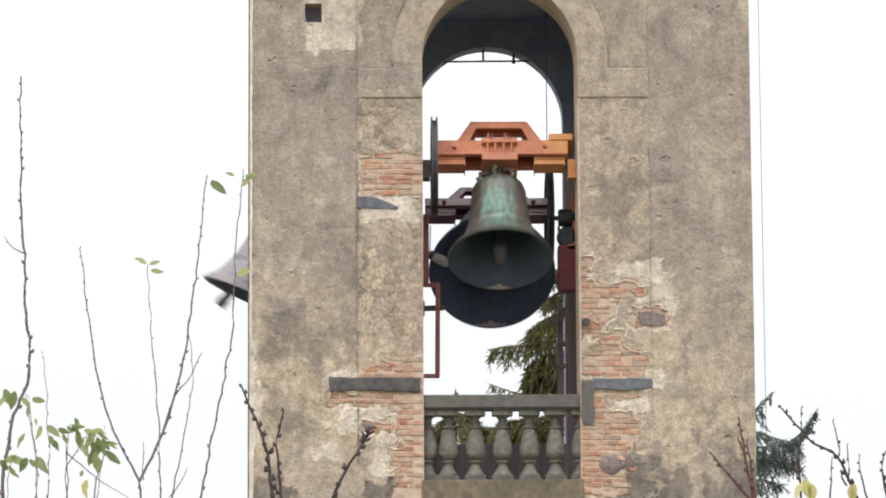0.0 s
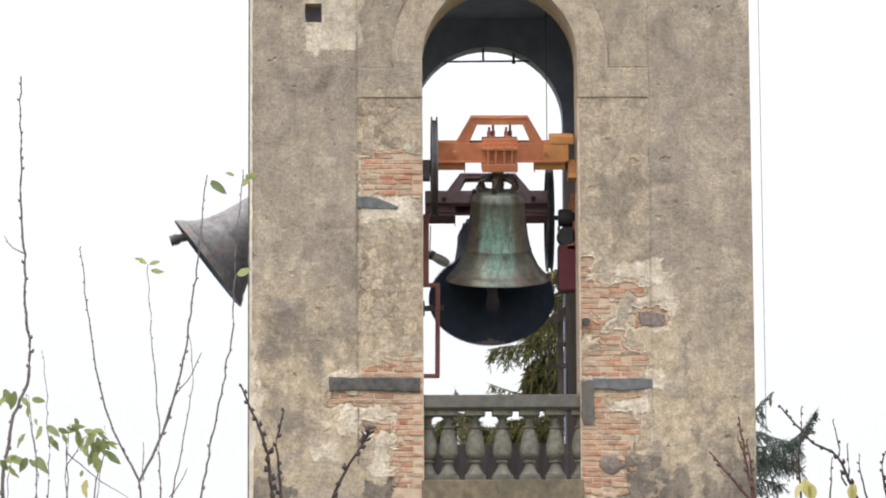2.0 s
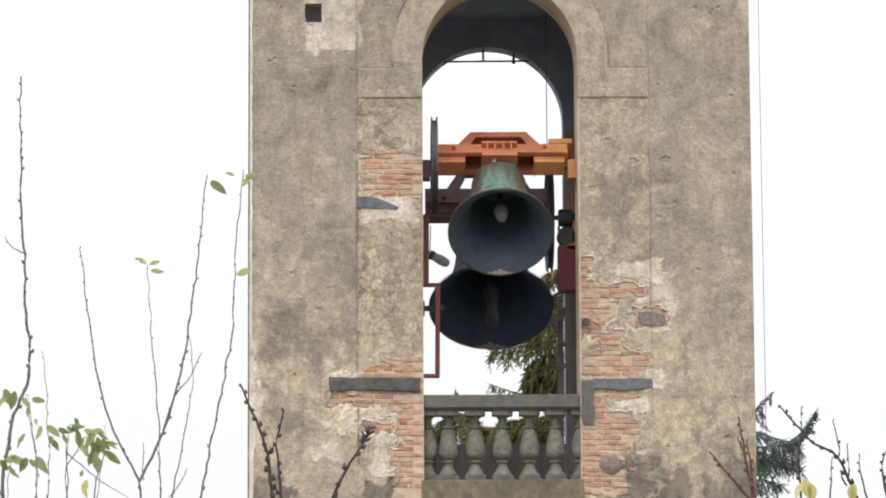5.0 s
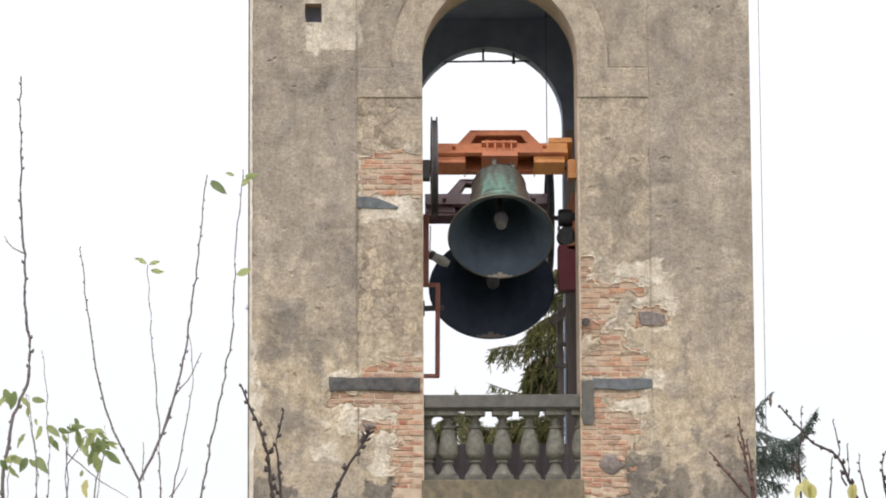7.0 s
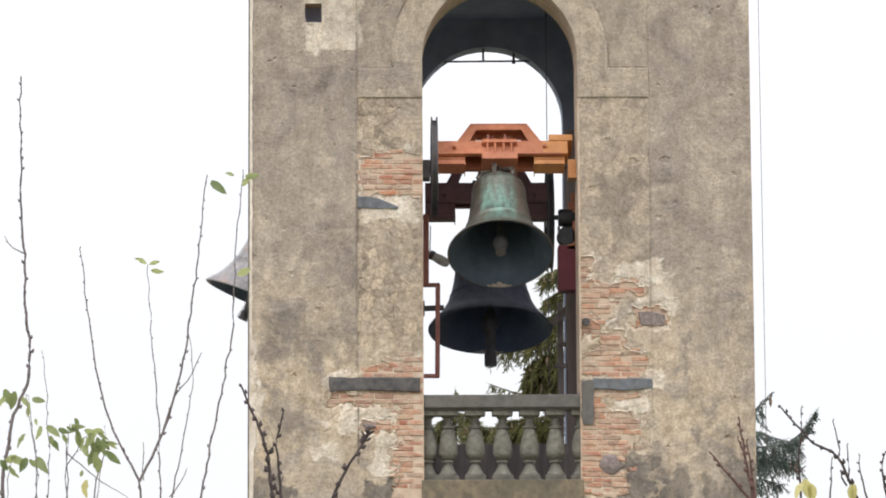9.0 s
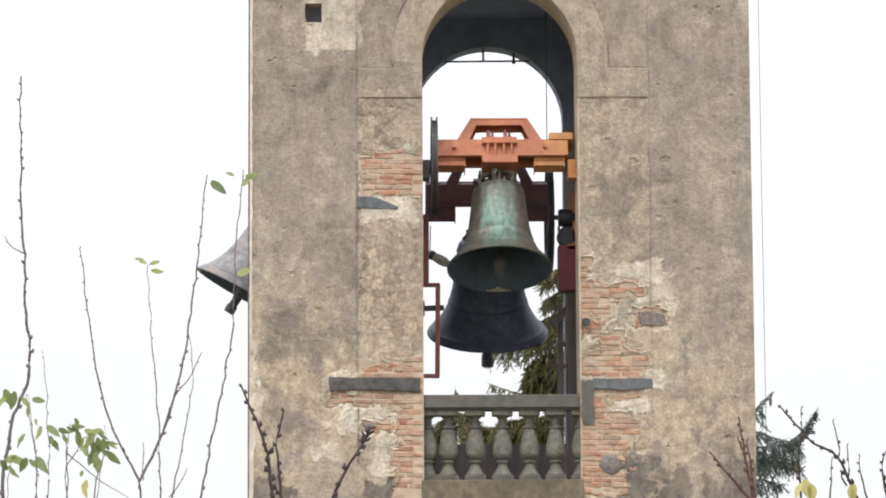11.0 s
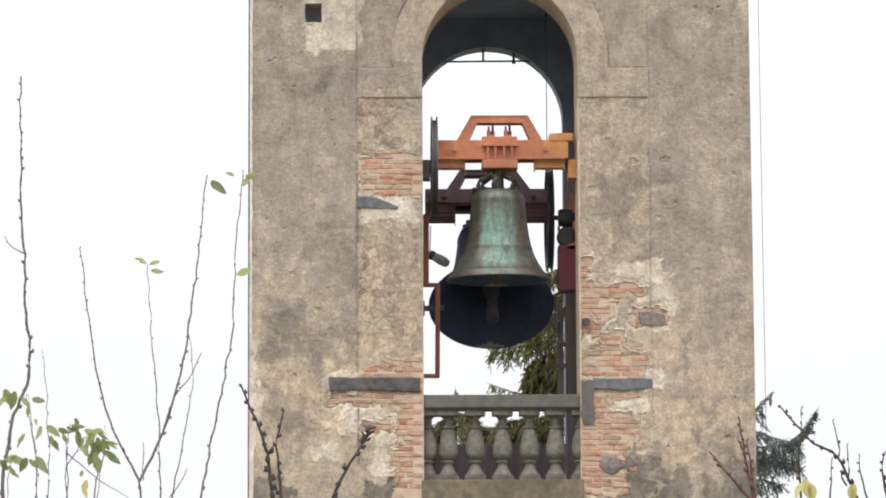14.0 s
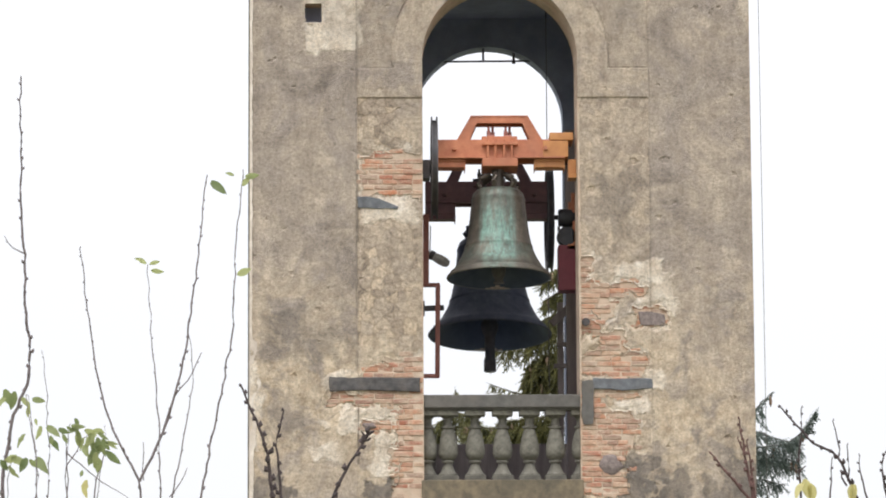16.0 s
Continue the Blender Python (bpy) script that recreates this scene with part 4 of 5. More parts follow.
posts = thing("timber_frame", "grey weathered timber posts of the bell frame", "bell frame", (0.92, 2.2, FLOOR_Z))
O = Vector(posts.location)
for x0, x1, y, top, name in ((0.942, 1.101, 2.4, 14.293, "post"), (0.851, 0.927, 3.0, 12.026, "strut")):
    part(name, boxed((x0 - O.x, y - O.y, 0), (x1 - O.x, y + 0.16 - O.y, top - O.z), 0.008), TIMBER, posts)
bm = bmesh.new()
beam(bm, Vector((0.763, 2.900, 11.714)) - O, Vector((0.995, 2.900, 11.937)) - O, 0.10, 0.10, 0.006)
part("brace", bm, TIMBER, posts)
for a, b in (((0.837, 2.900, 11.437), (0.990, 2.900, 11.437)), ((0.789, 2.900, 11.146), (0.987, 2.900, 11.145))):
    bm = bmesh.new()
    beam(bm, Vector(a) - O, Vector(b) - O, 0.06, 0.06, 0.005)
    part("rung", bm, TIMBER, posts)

tie = thing("tie_rod", "black iron tie rod across the rear arch", "tie rod", (-0.038, 4.900, 15.705))
O = Vector(tie.location)
for a, b, r in (((-1.001, 4.900, 15.698), (0.966, 4.900, 15.711), 0.014), ((-0.078, 4.900, 15.705), (-0.075, 4.900, 16.105), 0.016), ((0.356, 4.900, 15.704), (0.359, 4.900, 16.104), 0.018), ((0.332, 4.900, 15.696), (0.380, 4.900, 15.696), 0.03)):
    bm = bmesh.new()
    rod(bm, Vector(a) - O, Vector(b) - O, r, n=8)
    part("iron_bar", bm, IRON, tie)
cable = thing("bell_cable", "thin steel cable hanging inside the belfry", "cable", (0.776, 4.000, 15.205))
bm = bmesh.new()
rod(bm, (0, 0, 16.3 - cable.location.z), Vector((0.777, 4.000, 10.932)) - Vector(cable.location), 0.006, n=6)
part("wire", bm, IRON, cable)
drop = thing("drop_cable", "thin pale vertical cable beside the tower", "cable", (3.545, 2.0, 0))
bm = bmesh.new()
rod(bm, (0.02, 0, 0), (-0.005, 0, TOP_Z), 0.004, n=6)
part("wire", bm, STONE, drop)
box_grey = thing("junction_box", "blue-grey metal box behind the balustrade", "box", (-0.891, 1.200, 9.618))
part("case", boxed((-0.06, -0.06, -(box_grey.location.z - FLOOR_Z)), (0.06, 0.06, 0.46), 0.01), RAILSTONE, box_grey)


# ---- conifers behind the tower ----
def strand(V, F, a, b, width, rng):
    """A hanging spruce twig: a stem with short needles all round."""
    a, b = Vector(a), Vector(b)
    d = b - a
    n = max(6, int(d.length / 0.010))
    side = d.orthogonal().normalized()
    up = d.normalized()
    for i in range(n):
        t = i / n
        c = a + d * t + Vector((0, 0, -0.05 * d.length * math.sin(math.pi * t)))
        ang = rng.uniform(0, 6.283)
        s = Matrix.Rotation(ang, 3, up) @ side
        w = width * (1.0 - 0.55 * t) * rng.uniform(0.7, 1.2)
        tip = c + s * w + up * w * 0.8
        e = up.cross(s) * width * 0.24
        k = len(V)
        V += [c - e, c + e, tip]
        F.append((k, k + 1, k + 2))


def spruce(label, top, boughs, mat, seed, cones=0):
    """A spruce: trunk, and boughs as (fullness, length of the hanging twigs, points of the limb)."""
    x, y, z = top
    tree = thing("spruce_tree", label, "tree", (x, y, 0), "spruces behind the tower")
    rng = random.Random(seed)
    bm = bmesh.new()
    tube(bm, [(0, 0, 0), (0.03, 0, z * 0.5), (0, 0, z)], [0.24, 0.13, 0.012], 10)
    part("trunk", bm, TRUNKBARK, tree)
    V, F, spots = [], [], []
    for full, hang, limb in boughs:
        depth = rng.uniform(-0.4, 0.4)
        pts = spline([Vector((px - x, depth * i / len(limb), pz)) for i, (px, pz) in enumerate(limb)], 0.03)
        bm = bmesh.new()
        tube(bm, pts, [0.024 - 0.019 * i / len(pts) for i in range(len(pts))], 5)
        part("branch", bm, TRUNKBARK, tree)
        run = sum((b - a).length for a, b in zip(pts, pts[1:]))
        count = int(run * 78 * full) + 6
        for i in range(count):
            u = 0.10 + 0.90 * (i + rng.random()) / count
            k = min(len(pts) - 2, int(u * (len(pts) - 1)))
            q, d = pts[k], (pts[k + 1] - pts[k]).normalized()
            way = (d * rng.uniform(0.1, 0.7) + Vector((rng.uniform(-0.35, 0.35), rng.uniform(-0.9, 0.9), -rng.uniform(0.5, 1.6)))).normalized()
            le = hang * rng.uniform(0.35, 1.1) * (1.15 - 0.5 * u)
            q = q + Vector((0, rng.uniform(-0.25, 0.25) * (1.1 - u), 0))
            strand(V, F, q, q + way * le, 0.05, rng)
            for _ in range(2):
                v = rng.uniform(0.15, 0.8)
                q2 = q + way * le * v
                side = (way + Vector((rng.uniform(-0.9, 0.9), rng.uniform(-0.9, 0.9), rng.uniform(-0.7, 0.3)))).normalized()
                strand(V, F, q2, q2 + side * le * 0.42, 0.046, rng)
            if rng.random() < 0.5:
                up = (d + Vector((rng.uniform(-0.5, 0.5), rng.uniform(-0.5, 0.5), rng.uniform(-0.2, 0.5)))).normalized()
                strand(V, F, q, q + up * rng.uniform(0.07, 0.16), 0.036, rng)
            if u > 0.45:
                spots.append(q)
        strand(V, F, pts[-3], pts[-1] + (pts[-1] - pts[-4]).normalized() * 0.06, 0.04, rng)
    me = bpy.data.meshes.new("needles")
    me.from_pydata([tuple(v) for v in V], [], F)
    me.materials.append(mat)
    nd = new("needles", me)
    nd.parent = tree
    tagged(nd, kind="stuff")
    for q in rng.sample(spots, min(cones, len(spots))):
        bm = bmesh.new()
        lathe(bm, [(0.0, 0.0), (0.022, -0.03), (0.033, -0.09), (0.028, -0.16), (0.0, -0.22)], 8)
        bmesh.ops.translate(bm, vec=q - Vector((0, 0.05, 0.02)), verts=bm.verts)
        part("cone", bm, CONE, tree)
    return tree


spruce("tall olive-green spruce with brown cones and hanging twigs", (2.271, 22.0, 15.789),
       [(1.1, 0.5, [(2.072, 15.038), (1.677, 14.889), (1.464, 14.751)]),
          (1.7, 0.8, [(2.064, 14.204), (1.563, 14.013), (1.232, 13.78)]),
          (0.65, 0.62, [(2.037, 13.649), (1.188, 13.524), (0.764, 13.483), (0.53, 13.42)]),
          (1.8, 0.85, [(2.056, 13.415), (1.557, 13.31), (1.184, 13.067)]),
          (0.3, 0.3, [(1.497, 12.535), (0.916, 12.653), (0.505, 12.803)])]
       + [(1.0, 0.6, [(2.05, 12.883), (1.394, 12.8), (1.128, 12.695)]),
          (1.5, 0.8, [(2.023, 12.215), (1.282, 12.143), (0.648, 12.04)]),
          (1.5, 0.75, [(1.913, 11.844), (0.858, 11.954), (0.014, 12.042)]),
          (1.3, 0.5, [(2.089, 14.61), (1.78, 14.504), (1.534, 14.344)])], NEEDLE, 4, 20)
spruce("top of a small green spruce behind the balustrade", (-0.044, 26.0, 13.091),
       [(0.4, 0.25, [(-0.049, 12.306), (-0.035, 12.754), (-0.044, 13.091)]),
          (1.3, 0.6, [(-0.047, 12.586), (-0.226, 12.508), (-0.428, 12.397)]),
          (1.3, 0.6, [(-0.047, 12.642), (0.221, 12.552), (0.444, 12.416)]),
          (1.3, 0.7, [(-0.049, 12.306), (-0.34, 12.173), (-0.508, 12.028)]),
          (1.3, 0.7, [(-0.048, 12.362), (0.443, 12.248), (0.776, 12.023)])], NEEDLE, 9, 2)
spruce("haze-paled green spruce with hanging twigs and long cones", (5.391, 24.0, 13.424),
       [(0.3, 0.1, [(5.414, 12.199), (5.67, 12.471), (5.88, 12.678), (6.047, 12.83)]),
          (0.3, 0.62, [(5.417, 12.385), (5.67, 12.504), (5.856, 12.525)]),
          (0.5, 0.35, [(5.411, 12.003), (5.772, 12.056), (6.042, 11.957), (6.346, 11.89)]),
          (0.9, 0.25, [(6.203, 11.782), (6.5, 11.977), (6.679, 12.194), (6.825, 12.434)]),
          (0.75, 0.7, [(5.407, 11.73), (5.821, 11.762), (6.258, 11.825), (6.499, 11.912)])]
       + [(0.75, 0.55, [(5.403, 11.513), (5.817, 11.544), (6.198, 11.542), (6.512, 11.432)]),
          (0.5, 0.5, [(5.397, 11.132), (5.81, 11.131), (6.189, 11.042)]),
          (0.4, 0.5, [(5.368, 10.698), (5.802, 10.642), (6.343, 10.532)])], NEEDLE_HAZY, 23, 8)


# ---- orchard trees in the foreground ----
def leaf_mesh(seed):
    """One thin leaf, folded along its middle and curled."""
    rng = random.Random(seed)
    bm = bmesh.new()
    rows = []
    for i in range(7):
        t = i / 6
        w = 0.27 * math.sin(math.pi * min(1, t * 0.93 + 0.05)) ** 0.8 * (1 - 0.25 * t)
        curl = -0.35 * t * t + 0.05 * rng.uniform(-1, 1)
        rows.append([bm.verts.new((s * w, t, curl + 0.10 * abs(s) + 0.03 * rng.uniform(-1, 1))) for s in (-1, 0, 1)])
    for a, b in zip(rows, rows[1:]):
        for k in range(2):
            bm.faces.new((a[k], a[k + 1], b[k + 1], b[k]))
    me = bpy.data.meshes.new("leaf")
    for f in bm.faces:
        f.smooth = True
    bm.to_mesh(me)
    bm.free()
    return me


LEAVES = []
for seed, mat in ((1, LEAF), (2, LEAF), (3, LEAF), (4, LEAF_YELLOW)):
    LEAVES.append(leaf_mesh(seed))
    LEAVES[-1].materials.append(mat)


def fruit_tree(label, root, fork, stems, leaves, seed, buds=0.024, knob=1.6, bark=BARK):
    """A young fruit tree: trunk, stems as (thickness, points), single leaves as (place, size, kind)."""
    rng = random.Random(seed)
    g = ground_z(root[0], root[1])
    tree = thing("fruit_tree", label, "tree", (root[0], root[1], g), "orchard trees")
    O = Vector((root[0], root[1], g))
    fk = Vector(fork) - O
    bm = bmesh.new()
    tube(bm, [(0, 0, 0), Vector((0.03, 0.02, fk.z * 0.5)), fk], [0.06, 0.045, 0.03], 10)
    part("trunk", bm, BARK, tree, smooth=True)
    for thick, pts in stems:
        line = spline([Vector(p) - O for p in pts])
        line = [p + 0.004 * Vector((noise.noise(p * 9), noise.noise(p * 9 + Vector((5, 0, 0))), 0)) + 0.005 * Vector((noise.noise(p * 34), noise.noise(p * 34 + Vector((5, 0, 0))), 0)) for p in line]
        n = len(line)
        radii = [0.55 * thick * (1 - 0.62 * i / n) * (1 + 0.10 * noise.noise(Vector((i * 0.7, thick * 900, 0)))) for i in range(n)]
        bm = bmesh.new()
        tube(bm, line, radii, 7)
        run = 0.0
        for i in range(2, n):
            run += (line[i] - line[i - 1]).length
            if run > buds * rng.uniform(0.7, 1.3):
                run = 0.0
                d = (line[i] - line[i - 1]).normalized()
                s = (Matrix.Rotation(rng.uniform(0, 6.28), 3, d) @ d.orthogonal()).normalized()
                a = line[i]
                ln = (radii[i] * 1.5 + 0.002) * knob ** 0.6 * rng.uniform(0.7, 1.3)
                tube(bm, [a, a + (s * 0.8 + d * 0.5) * ln * 0.6, a + (s * 0.7 + d * 0.9) * ln], [radii[i] * 0.8, radii[i] * 0.95 * knob ** 0.6, radii[i] * 0.3], 6)
        part("branch", bm, bark, tree, smooth=True)
    for place, size, kind, aim in leaves:
        lf = new("leaf", LEAVES[kind])
        lf.parent = tree
        lf.location = Vector(place) - O
        ang = radians(aim)
        nz = Vector((rng.gauss(0, 0.45), -1, rng.gauss(0.2, 0.45))).normalized()
        ny = Vector((math.cos(ang), rng.uniform(-0.3, 0.3), math.sin(ang)))
        ny = (ny - nz * ny.dot(nz)).normalized()
        lf.rotation_euler = Matrix((ny.cross(nz), ny, nz)).transposed().to_euler()
        lf.scale = (size * rng.uniform(0.75, 1.2), size * rng.uniform(0.9, 1.1), size)
    return tree


def flat(*places):
    """Points of a shoot that grows in the orchard row's own plane."""
    return [(x, OY, z) for x, z in places]


def single(leaves):
    return [((x, OY - 0.01, z), size, kind, aim) for x, z, size, kind, aim in leaves]


OY = -37.4
fruit_tree("young fruit tree with knobbly shoots and green leaves", (-2.45, OY), (-2.507, -37.400, 6.470),
           [(0.009, [(-2.507, -37.400, 6.470), (-2.517, -37.400, 6.649), (-2.494, -37.400, 6.802), (-2.454, -37.400, 6.941), (-2.465, -37.400, 7.123), (-2.480, -37.400, 7.433), (-2.481, -37.400, 7.668)]),
            (0.0035, [(-2.468, -37.400, 7.221), (-2.496, -37.400, 7.238), (-2.518, -37.400, 7.267)]),
            (0.0032, [(-2.447, -37.300, 6.475), (-2.412, -37.300, 6.628), (-2.417, -37.300, 6.853), (-2.433, -37.300, 6.994)]),
            (0.0032, [(-2.469, -37.500, 6.465), (-2.422, -37.500, 6.642), (-2.434, -37.500, 6.765), (-2.454, -37.500, 6.862)]),
            (0.004, [(-2.447, -37.300, 6.475), (-2.373, -37.300, 6.600), (-2.369, -37.300, 6.754), (-2.383, -37.300, 6.789)]),
            (0.003, [(-2.369, -37.300, 6.740), (-2.296, -37.300, 6.677), (-2.209, -37.300, 6.619)]),
            (0.0028, [(-2.308, -37.300, 6.474), (-2.287, -37.300, 6.656), (-2.271, -37.300, 6.754), (-2.274, -37.300, 6.803)]),
            (0.0032, flat((-2.359, 6.604), (-2.36, 6.69), (-2.358, 6.76), (-2.353, 6.798))),
            (0.0028, flat((-2.36, 6.697), (-2.337, 6.732), (-2.316, 6.766), (-2.296, 6.78))),
            (0.0036, flat((-2.293, 6.604), (-2.285, 6.662), (-2.273, 6.704), (-2.266, 6.745))),
            (0.0028, flat((-2.431, 6.605), (-2.435, 6.732), (-2.448, 6.816), (-2.456, 6.871))),
            (0.0026, flat((-2.505, 6.605), (-2.501, 6.663), (-2.496, 6.712)))],
           single([(-2.514, 6.885, 0.0415512, 0, -60), (-2.49, 6.88, 0.0415512, 1, -95), (-2.472, 6.863, 0.0304709, 1, -40), (-2.445, 6.86, 0.033241, 0, -8), (-2.458, 6.841, 0.0277008, 1, -70), (-2.436, 6.813, 0.0166205, 0, -80), (-2.427, 6.795, 0.034626, 1, -85), (-2.46, 6.774, 0.0387812, 0, -125), (-2.407, 6.79, 0.0443213, 1, -50), (-2.388, 6.76, 0.0277008, 0, -80), (-2.347, 6.794, 0.033241, 1, -5), (-2.342, 6.812, 0.0304709, 0, -30), (-2.337, 6.785, 0.0277008, 1, -60)])
           + single([(-2.317, 6.784, 0.0360111, 2, -20), (-2.305, 6.776, 0.0387812, 0, -75), (-2.296, 6.784, 0.033241, 1, -10), (-2.286, 6.766, 0.0387812, 2, -80), (-2.302, 6.752, 0.033241, 0, -40), (-2.278, 6.748, 0.0304709, 1, -60), (-2.266, 6.751, 0.0304709, 2, -5), (-2.264, 6.734, 0.0498615, 0, -45), (-2.288, 6.729, 0.0415512, 1, -95), (-2.302, 6.725, 0.0304709, 0, -100), (-2.321, 6.687, 0.0249307, 1, -100), (-2.31, 6.662, 0.0470914, 3, -70), (-2.316, 6.765, 0.0304709, 0, -130)])
           + single([(-2.482, 6.724, 0.0360111, 1, -150), (-2.496, 6.716, 0.0415512, 0, -15), (-2.498, 6.699, 0.0360111, 1, -60), (-2.457, 6.716, 0.0360111, 0, -115), (-2.449, 6.713, 0.0304709, 1, -50), (-2.432, 6.715, 0.0554017, 0, -55), (-2.52, 6.712, 0.033241, 1, -60), (-2.33, 6.78, 0.0304709, 2, -100), (-2.508, 6.864, 0.0443213, 2, -110)])
           + single([(-2.328, 6.79, 0.0304709, 0, -150), (-2.292, 6.773, 0.0360111, 1, -120), (-2.281, 6.779, 0.0304709, 2, -30), (-2.316, 6.746, 0.033241, 1, -70), (-2.294, 6.743, 0.0387812, 0, -95), (-2.272, 6.762, 0.033241, 1, -60), (-2.33, 6.771, 0.0277008, 0, -90), (-2.369, 6.776, 0.0304709, 1, -70), (-2.38, 6.787, 0.0277008, 0, -20), (-2.258, 6.759, 0.0277008, 2, -40), (-2.399, 6.771, 0.0304709, 0, -80), (-2.358, 6.793, 0.0249307, 1, -10), (-2.283, 6.715, 0.0360111, 0, -80)]), 31)
fruit_tree("young bare fruit tree with upright shoots", (-2.05, OY), (-2.174, -37.400, 6.510),
           [(0.0085, [(-2.174, -37.400, 6.510), (-2.182, -37.400, 6.662)]),
            (0.0055, [(-2.180, -37.400, 6.659), (-2.261, -37.400, 6.822), (-2.297, -37.400, 6.982), (-2.333, -37.400, 7.235)]),
            (0.0062, [(-2.180, -37.400, 6.659), (-2.120, -37.400, 6.794), (-2.079, -37.400, 6.940), (-2.051, -37.400, 7.122), (-2.021, -37.400, 7.418)]),
            (0.0042, [(-2.134, -37.300, 6.474), (-2.137, -37.300, 6.627), (-2.143, -37.300, 6.824), (-2.161, -37.300, 7.021), (-2.172, -37.300, 7.208)]),
            (0.0042, [(-2.128, -37.400, 6.776), (-2.098, -37.400, 6.863), (-2.054, -37.400, 6.926), (-2.032, -37.400, 6.973)]),
            (0.0036, [(-2.108, -37.400, 6.586), (-2.073, -37.400, 6.773), (-2.053, -37.400, 6.926), (-2.063, -37.400, 7.024)]),
            (0.0055, [(-2.061, -37.500, 6.463), (-2.027, -37.500, 6.613), (-1.986, -37.500, 6.819), (-1.953, -37.500, 7.012), (-1.943, -37.500, 7.220), (-1.924, -37.500, 7.416)]),
            (0.003, [(-2.170, -37.400, 6.662), (-2.175, -37.400, 6.704), (-2.170, -37.400, 6.752)]),
            (0.003, [(-2.108, -37.400, 6.620), (-2.081, -37.400, 6.655), (-2.064, -37.400, 6.692)])],
           [((-2.008, -37.400, 7.398), 0.046, 1, -40), ((-1.921, -37.500, 7.399), 0.036, 0, 5), ((-1.926, -37.500, 7.374), 0.028, 1, 60), ((-1.949, -37.500, 7.399), 0.022, 2, 150), ((-1.940, -37.500, 7.155), 0.034, 0, 25), ((-2.167, -37.300, 7.208), 0.028, 0, 20), ((-2.162, -37.300, 7.194), 0.03, 2, -15), ((-2.176, -37.300, 7.208), 0.028, 1, 165)], 32)
fruit_tree("dark knobbly fruit tree shoots with fat buds", (-1.75, OY), (-1.776, -37.400, 6.453),
           [(0.0105, [(-1.832, -37.400, 6.509), (-1.854, -37.400, 6.616), (-1.873, -37.400, 6.744), (-1.908, -37.400, 6.828), (-1.936, -37.400, 6.892)]),
            (0.0085, [(-1.832, -37.400, 6.509), (-1.836, -37.400, 6.647), (-1.846, -37.400, 6.744), (-1.829, -37.400, 6.830)]),
            (0.0105, [(-1.769, -37.400, 6.494), (-1.707, -37.400, 6.619), (-1.665, -37.400, 6.702), (-1.617, -37.400, 6.776)]),
            (0.011, [(-1.643, -37.400, 6.753), (-1.629, -37.400, 6.765), (-1.622, -37.400, 6.772), (-1.608, -37.400, 6.781)]),
            (0.008, [(-1.638, -37.400, 6.756), (-1.632, -37.400, 6.771), (-1.638, -37.400, 6.779)]),
            (0.008, [(-1.632, -37.400, 6.758), (-1.621, -37.400, 6.758), (-1.613, -37.400, 6.764)])],
           [], 33, 0.019, 3.2, DARKBARK)
fruit_tree("reddish bare fruit tree shoots", (-0.95, OY), (-0.676, OY, 6.587),
           [(0.008, flat((-0.676, 6.594), (-0.687, 6.656), (-0.694, 6.698), (-0.699, 6.733), (-0.705, 6.774), (-0.709, 6.806))),
            (0.0065, flat((-0.673, 6.6), (-0.68, 6.656), (-0.686, 6.719), (-0.693, 6.753))),
            (0.0075, flat((-0.676, 6.594), (-0.722, 6.653), (-0.743, 6.677), (-0.763, 6.705), (-0.777, 6.72))),
            (0.005, flat((-0.699, 6.726), (-0.71, 6.745), (-0.715, 6.758)))],
           [], 34, 0.010, 2.6, REDBARK)
fruit_tree("bare fruit tree shoots with a few yellow leaves", (-0.6, OY), (-0.459, OY, 6.586),
           [(0.0075, flat((-0.415, 6.593), (-0.433, 6.644), (-0.457, 6.694), (-0.482, 6.725), (-0.526, 6.746), (-0.556, 6.778), (-0.58, 6.806), (-0.601, 6.83), (-0.612, 6.841))),
            (0.0045, flat((-0.468, 6.708), (-0.461, 6.732), (-0.467, 6.76), (-0.479, 6.801))),
            (0.0042, flat((-0.49, 6.6), (-0.483, 6.655), (-0.481, 6.708))),
            (0.0042, flat((-0.44, 6.652), (-0.439, 6.704), (-0.441, 6.741))),
            (0.0045, flat((-0.394, 6.599), (-0.406, 6.655), (-0.414, 6.716))),
            (0.0055, flat((-0.559, 6.6), (-0.559, 6.656), (-0.56, 6.725), (-0.556, 6.795), (-0.553, 6.834))),
            (0.004, flat((-0.559, 6.672), (-0.573, 6.683), (-0.58, 6.688))),
            (0.004, flat((-0.559, 6.672), (-0.549, 6.686), (-0.544, 6.69))),
            (0.007, flat((-0.345, 6.592), (-0.356, 6.655), (-0.36, 6.696), (-0.346, 6.731))),
            (0.005, flat((-0.444, 6.641), (-0.454, 6.662), (-0.457, 6.68)))],
           single([(-0.55, 6.658, 0.0554017, 3, -80), (-0.539, 6.647, 0.0498615, 3, -70), (-0.555, 6.647, 0.0470914, 3, -105), (-0.433, 6.644, 0.0470914, 3, -80), (-0.428, 6.644, 0.0443213, 3, -100)]), 35, 0.016, 2.4, DARKBARK)


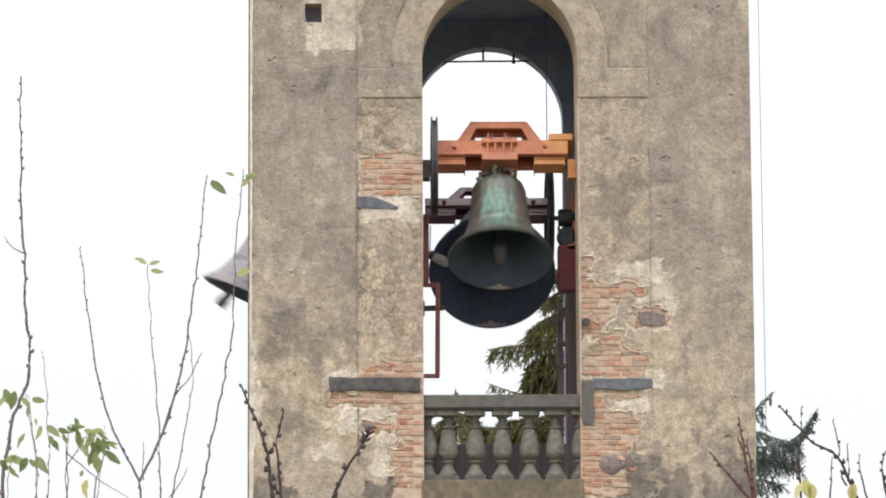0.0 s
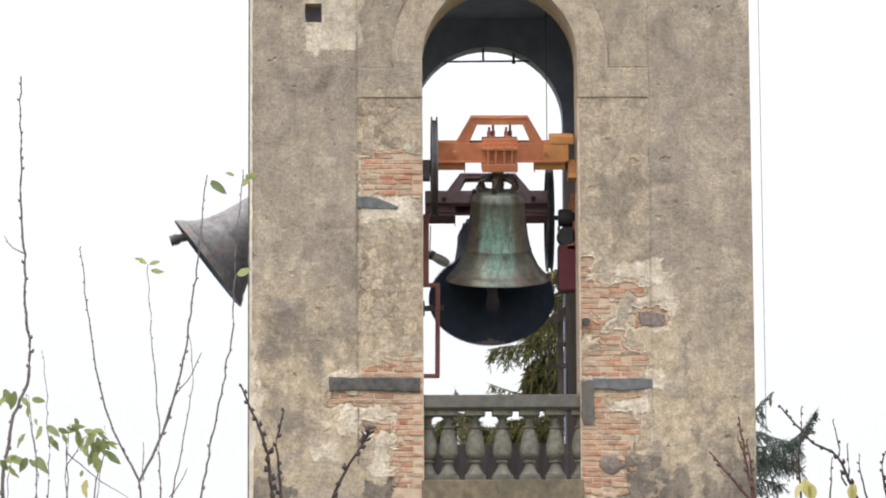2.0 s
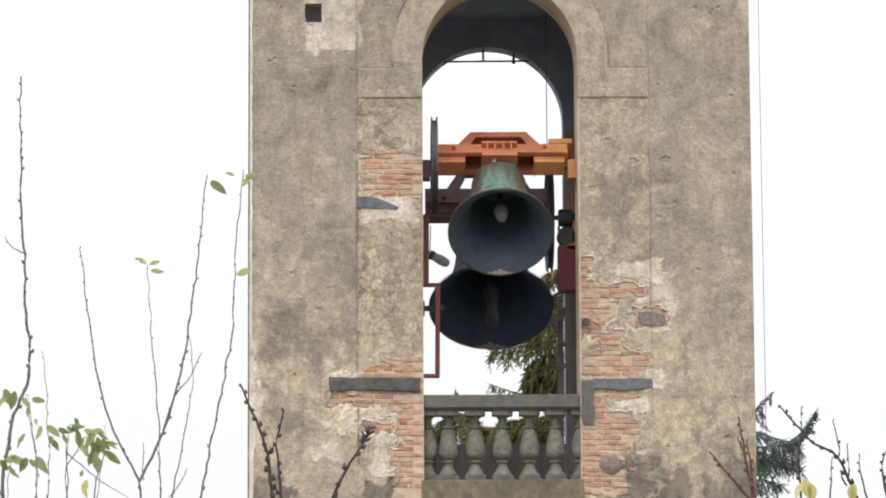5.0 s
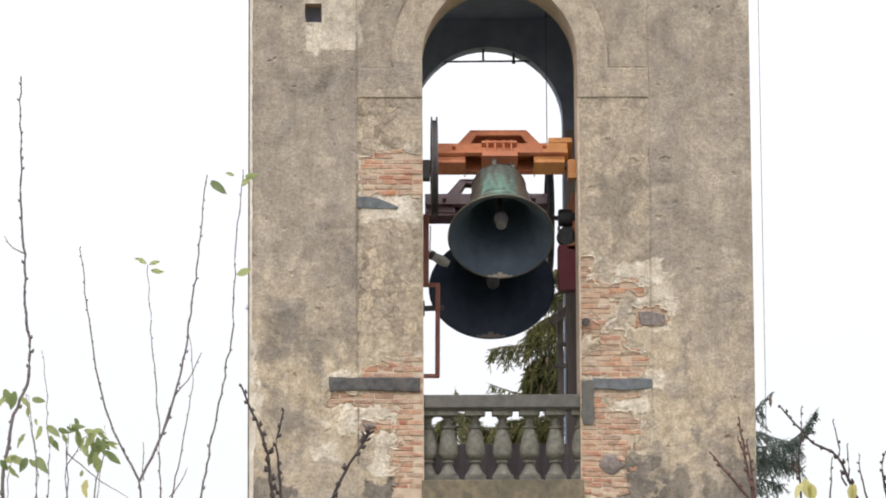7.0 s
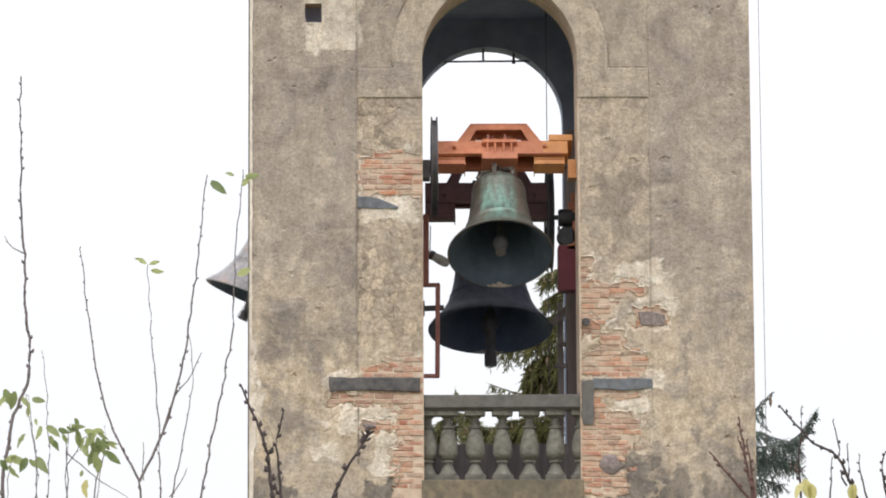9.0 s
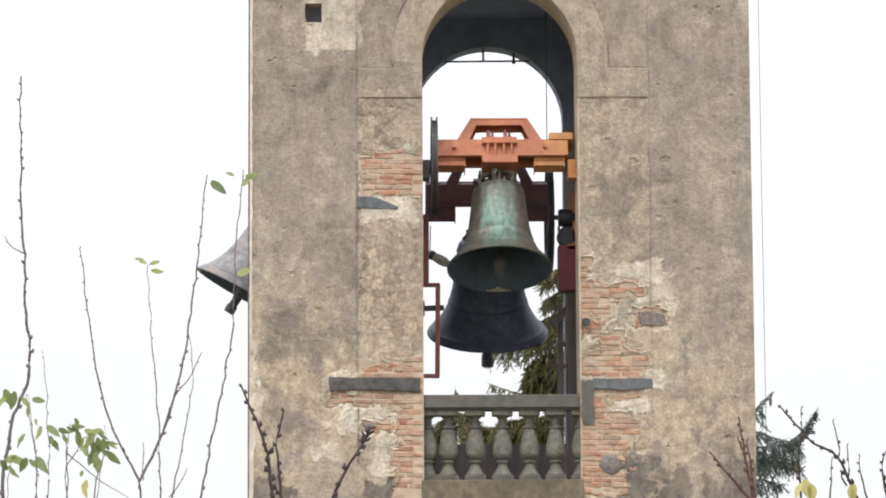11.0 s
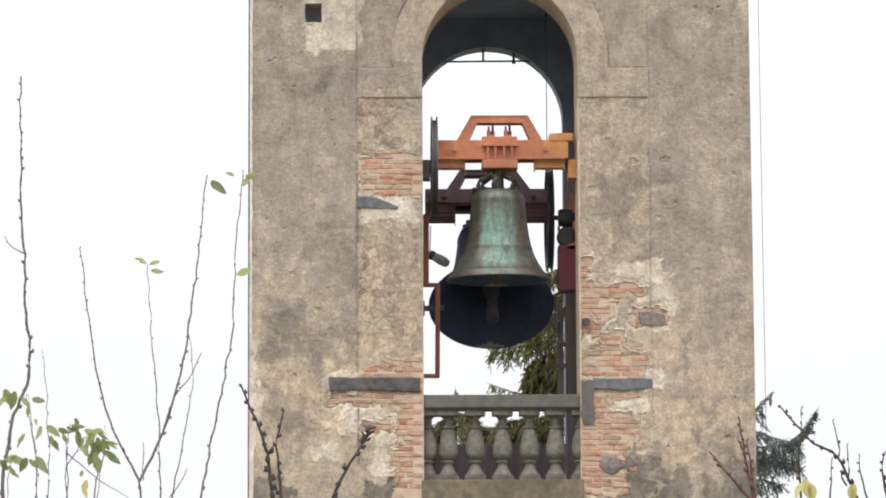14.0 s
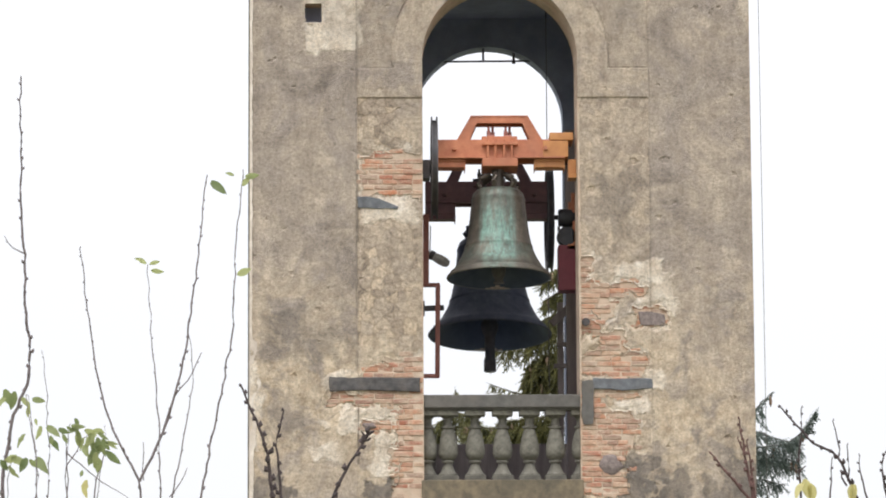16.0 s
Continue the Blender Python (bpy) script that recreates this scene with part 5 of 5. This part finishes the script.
# ---- bricks of the bare patches, each its own piece ----
def brick_mesh(seed):
    rng = random.Random(seed)
    bm = boxed((-0.118, 0.0, -0.0265), (0.118, 0.10, 0.0265))
    for v in bm.verts:
        v.co += Vector((rng.uniform(-0.008, 0.008), rng.uniform(-0.006, 0.006), rng.uniform(-0.004, 0.004)))
    bmesh.ops.bevel(bm, geom=list(bm.edges), offset=0.006, segments=1, affect="EDGES")
    me = bpy.data.meshes.new("brick")
    bm.to_mesh(me)
    bm.free()
    me.materials.append(BRICK)
    return me


BRICKS = [brick_mesh(k) for k in range(6)]
rng = random.Random(77)
laid, rest = 0, []
for zone, u0, u1 in ((BARE_LEFT, COL_L - 0.4, O_LEFT - 0.01), (BARE_RIGHT, O_RIGHT + 0.02, COL_R + 0.3)):
    for row in range(110):
        z = 8.86 + 0.067 * row + 0.004 * rng.uniform(-1, 1)
        x = (u1 if zone is BARE_LEFT else u0) - (0.0 if row % 2 else 0.125)
        sgn = -1 if zone is BARE_LEFT else 1
        while u0 - 0.13 < x < u1 + 0.13 or (sgn < 0 and x > u0) or (sgn > 0 and x < u1):
            half = rng.choice((1.0, 1.0, 1.0, 0.75, 0.5))
            cx = x + sgn * 0.118 * half
            if zone is BARE_LEFT:
                cx = min(cx, O_LEFT - 0.118 * half + 0.004)
            elif cx - 0.118 * half < O_RIGHT + 0.004 and zone is BARE_RIGHT:
                cx = O_RIGHT + 0.008 + 0.118 * half
            x += sgn * (0.236 * half + 0.013)
            if float(patch(np.array([cx]), np.array([z]), zone, 0.085, 3)[0]) < 0.035 and rng.random() > 0.06:
                m = pose(cx, 0.0135 + rng.uniform(0, 0.010), z, rng.uniform(-2, 2), rng.uniform(-1.5, 1.5), rng.uniform(-2, 2)) @ Matrix.Diagonal((half, 1, rng.uniform(1.02, 1.22), 1))
                if laid < 300:
                    bk = new("brick", BRICKS[rng.randrange(6)])
                    bk.parent = wall_front
                    bk.matrix_basis = m
                else:
                    rest.append((m, BRICKS[rng.randrange(6)]))
                laid += 1
V, F = [], []
for m, me in rest:
    k = len(V)
    V += [tuple(m @ v.co) for v in me.vertices]
    F += [tuple(k + i for i in f.vertices) for f in me.polygons]
if rest:
    me = bpy.data.meshes.new("brickwork")
    me.from_pydata(V, [], F)
    me.materials.append(BRICK)
    bw = tagged(new("brickwork", me), kind="stuff")
    bw.parent = wall_front



# ---- swinging ----
def swing(theta, speed, period, drag, rub, rest):
    """A pendulum with air drag and bearing friction: its angle in degrees every tenth of a second."""
    w2, dt, rows = (2 * math.pi / period) ** 2, 0.01, []
    rate = lambda a, v: (v, -w2 * math.sin(a - rest) - drag * v - rub * math.tanh(4 * v))
    for i in range(1601):
        if i % 10 == 0:
            rows.append((i * dt, math.degrees(theta)))
        k1 = rate(theta, speed)
        k2 = rate(theta + dt / 2 * k1[0], speed + dt / 2 * k1[1])
        k3 = rate(theta + dt / 2 * k2[0], speed + dt / 2 * k2[1])
        k4 = rate(theta + dt * k3[0], speed + dt * k3[1])
        theta += dt / 6 * (k1[0] + 2 * k2[0] + 2 * k3[0] + k4[0])
        speed += dt / 6 * (k1[1] + 2 * k2[1] + 2 * k3[1] + k4[1])
    return rows


def clapper_lead(a, t, flung):
    """How far the clapper leads the bell's own axis: a flung one lies on the lip in high swings and less as the swings die down, the others lag in low swings."""
    if flung:
        g = float(np.interp(abs(a), [0, 10, 22, 40, 55], [0, 7, 14, 19.5, 22]) * np.interp(t, [4.0, 6.4, 8.8, 13.0, 16.0], [1.0, 0.75, 0.2, 0.1, 0.0]))
    else:
        g = float(np.interp(abs(a), [0, 12, 22, 30, 40, 55, 70], [0, -4, -2, 3, 9, 17, 18]))
    return g if a > 0 else -g


def motions():
    for ob, cl, turn, sign, start in ((front_bell, front_clapper, 0, -1, (0.4983, 2.9391, 2.0846, -0.0033, 0.247, 0.0168)),
                                      (rear_bell, rear_clapper, 0, -1, (0.9833, -0.9113, 2.2676, 0.0638, -0.0197, -0.0108)),
                                      (side_bell, side_clapper, -90, -1, (0.418, -2.7464, 2.166, 0.0203, 0.1705, -0.0412))):
        at, cat = ob.location.copy(), cl.location.copy()
        rows = swing(*start)
        walk(ob, [(t, Matrix.Translation(at) @ pose(0, 0, 0, 0, 0, turn) @ pose(0, 0, 0, sign * a)) for t, a in rows])
        walk(cl, [(t, Matrix.Translation(cat) @ pose(0, 0, 0, sign * clapper_lead(a, t, ob is side_bell))) for t, a in rows])


motions()
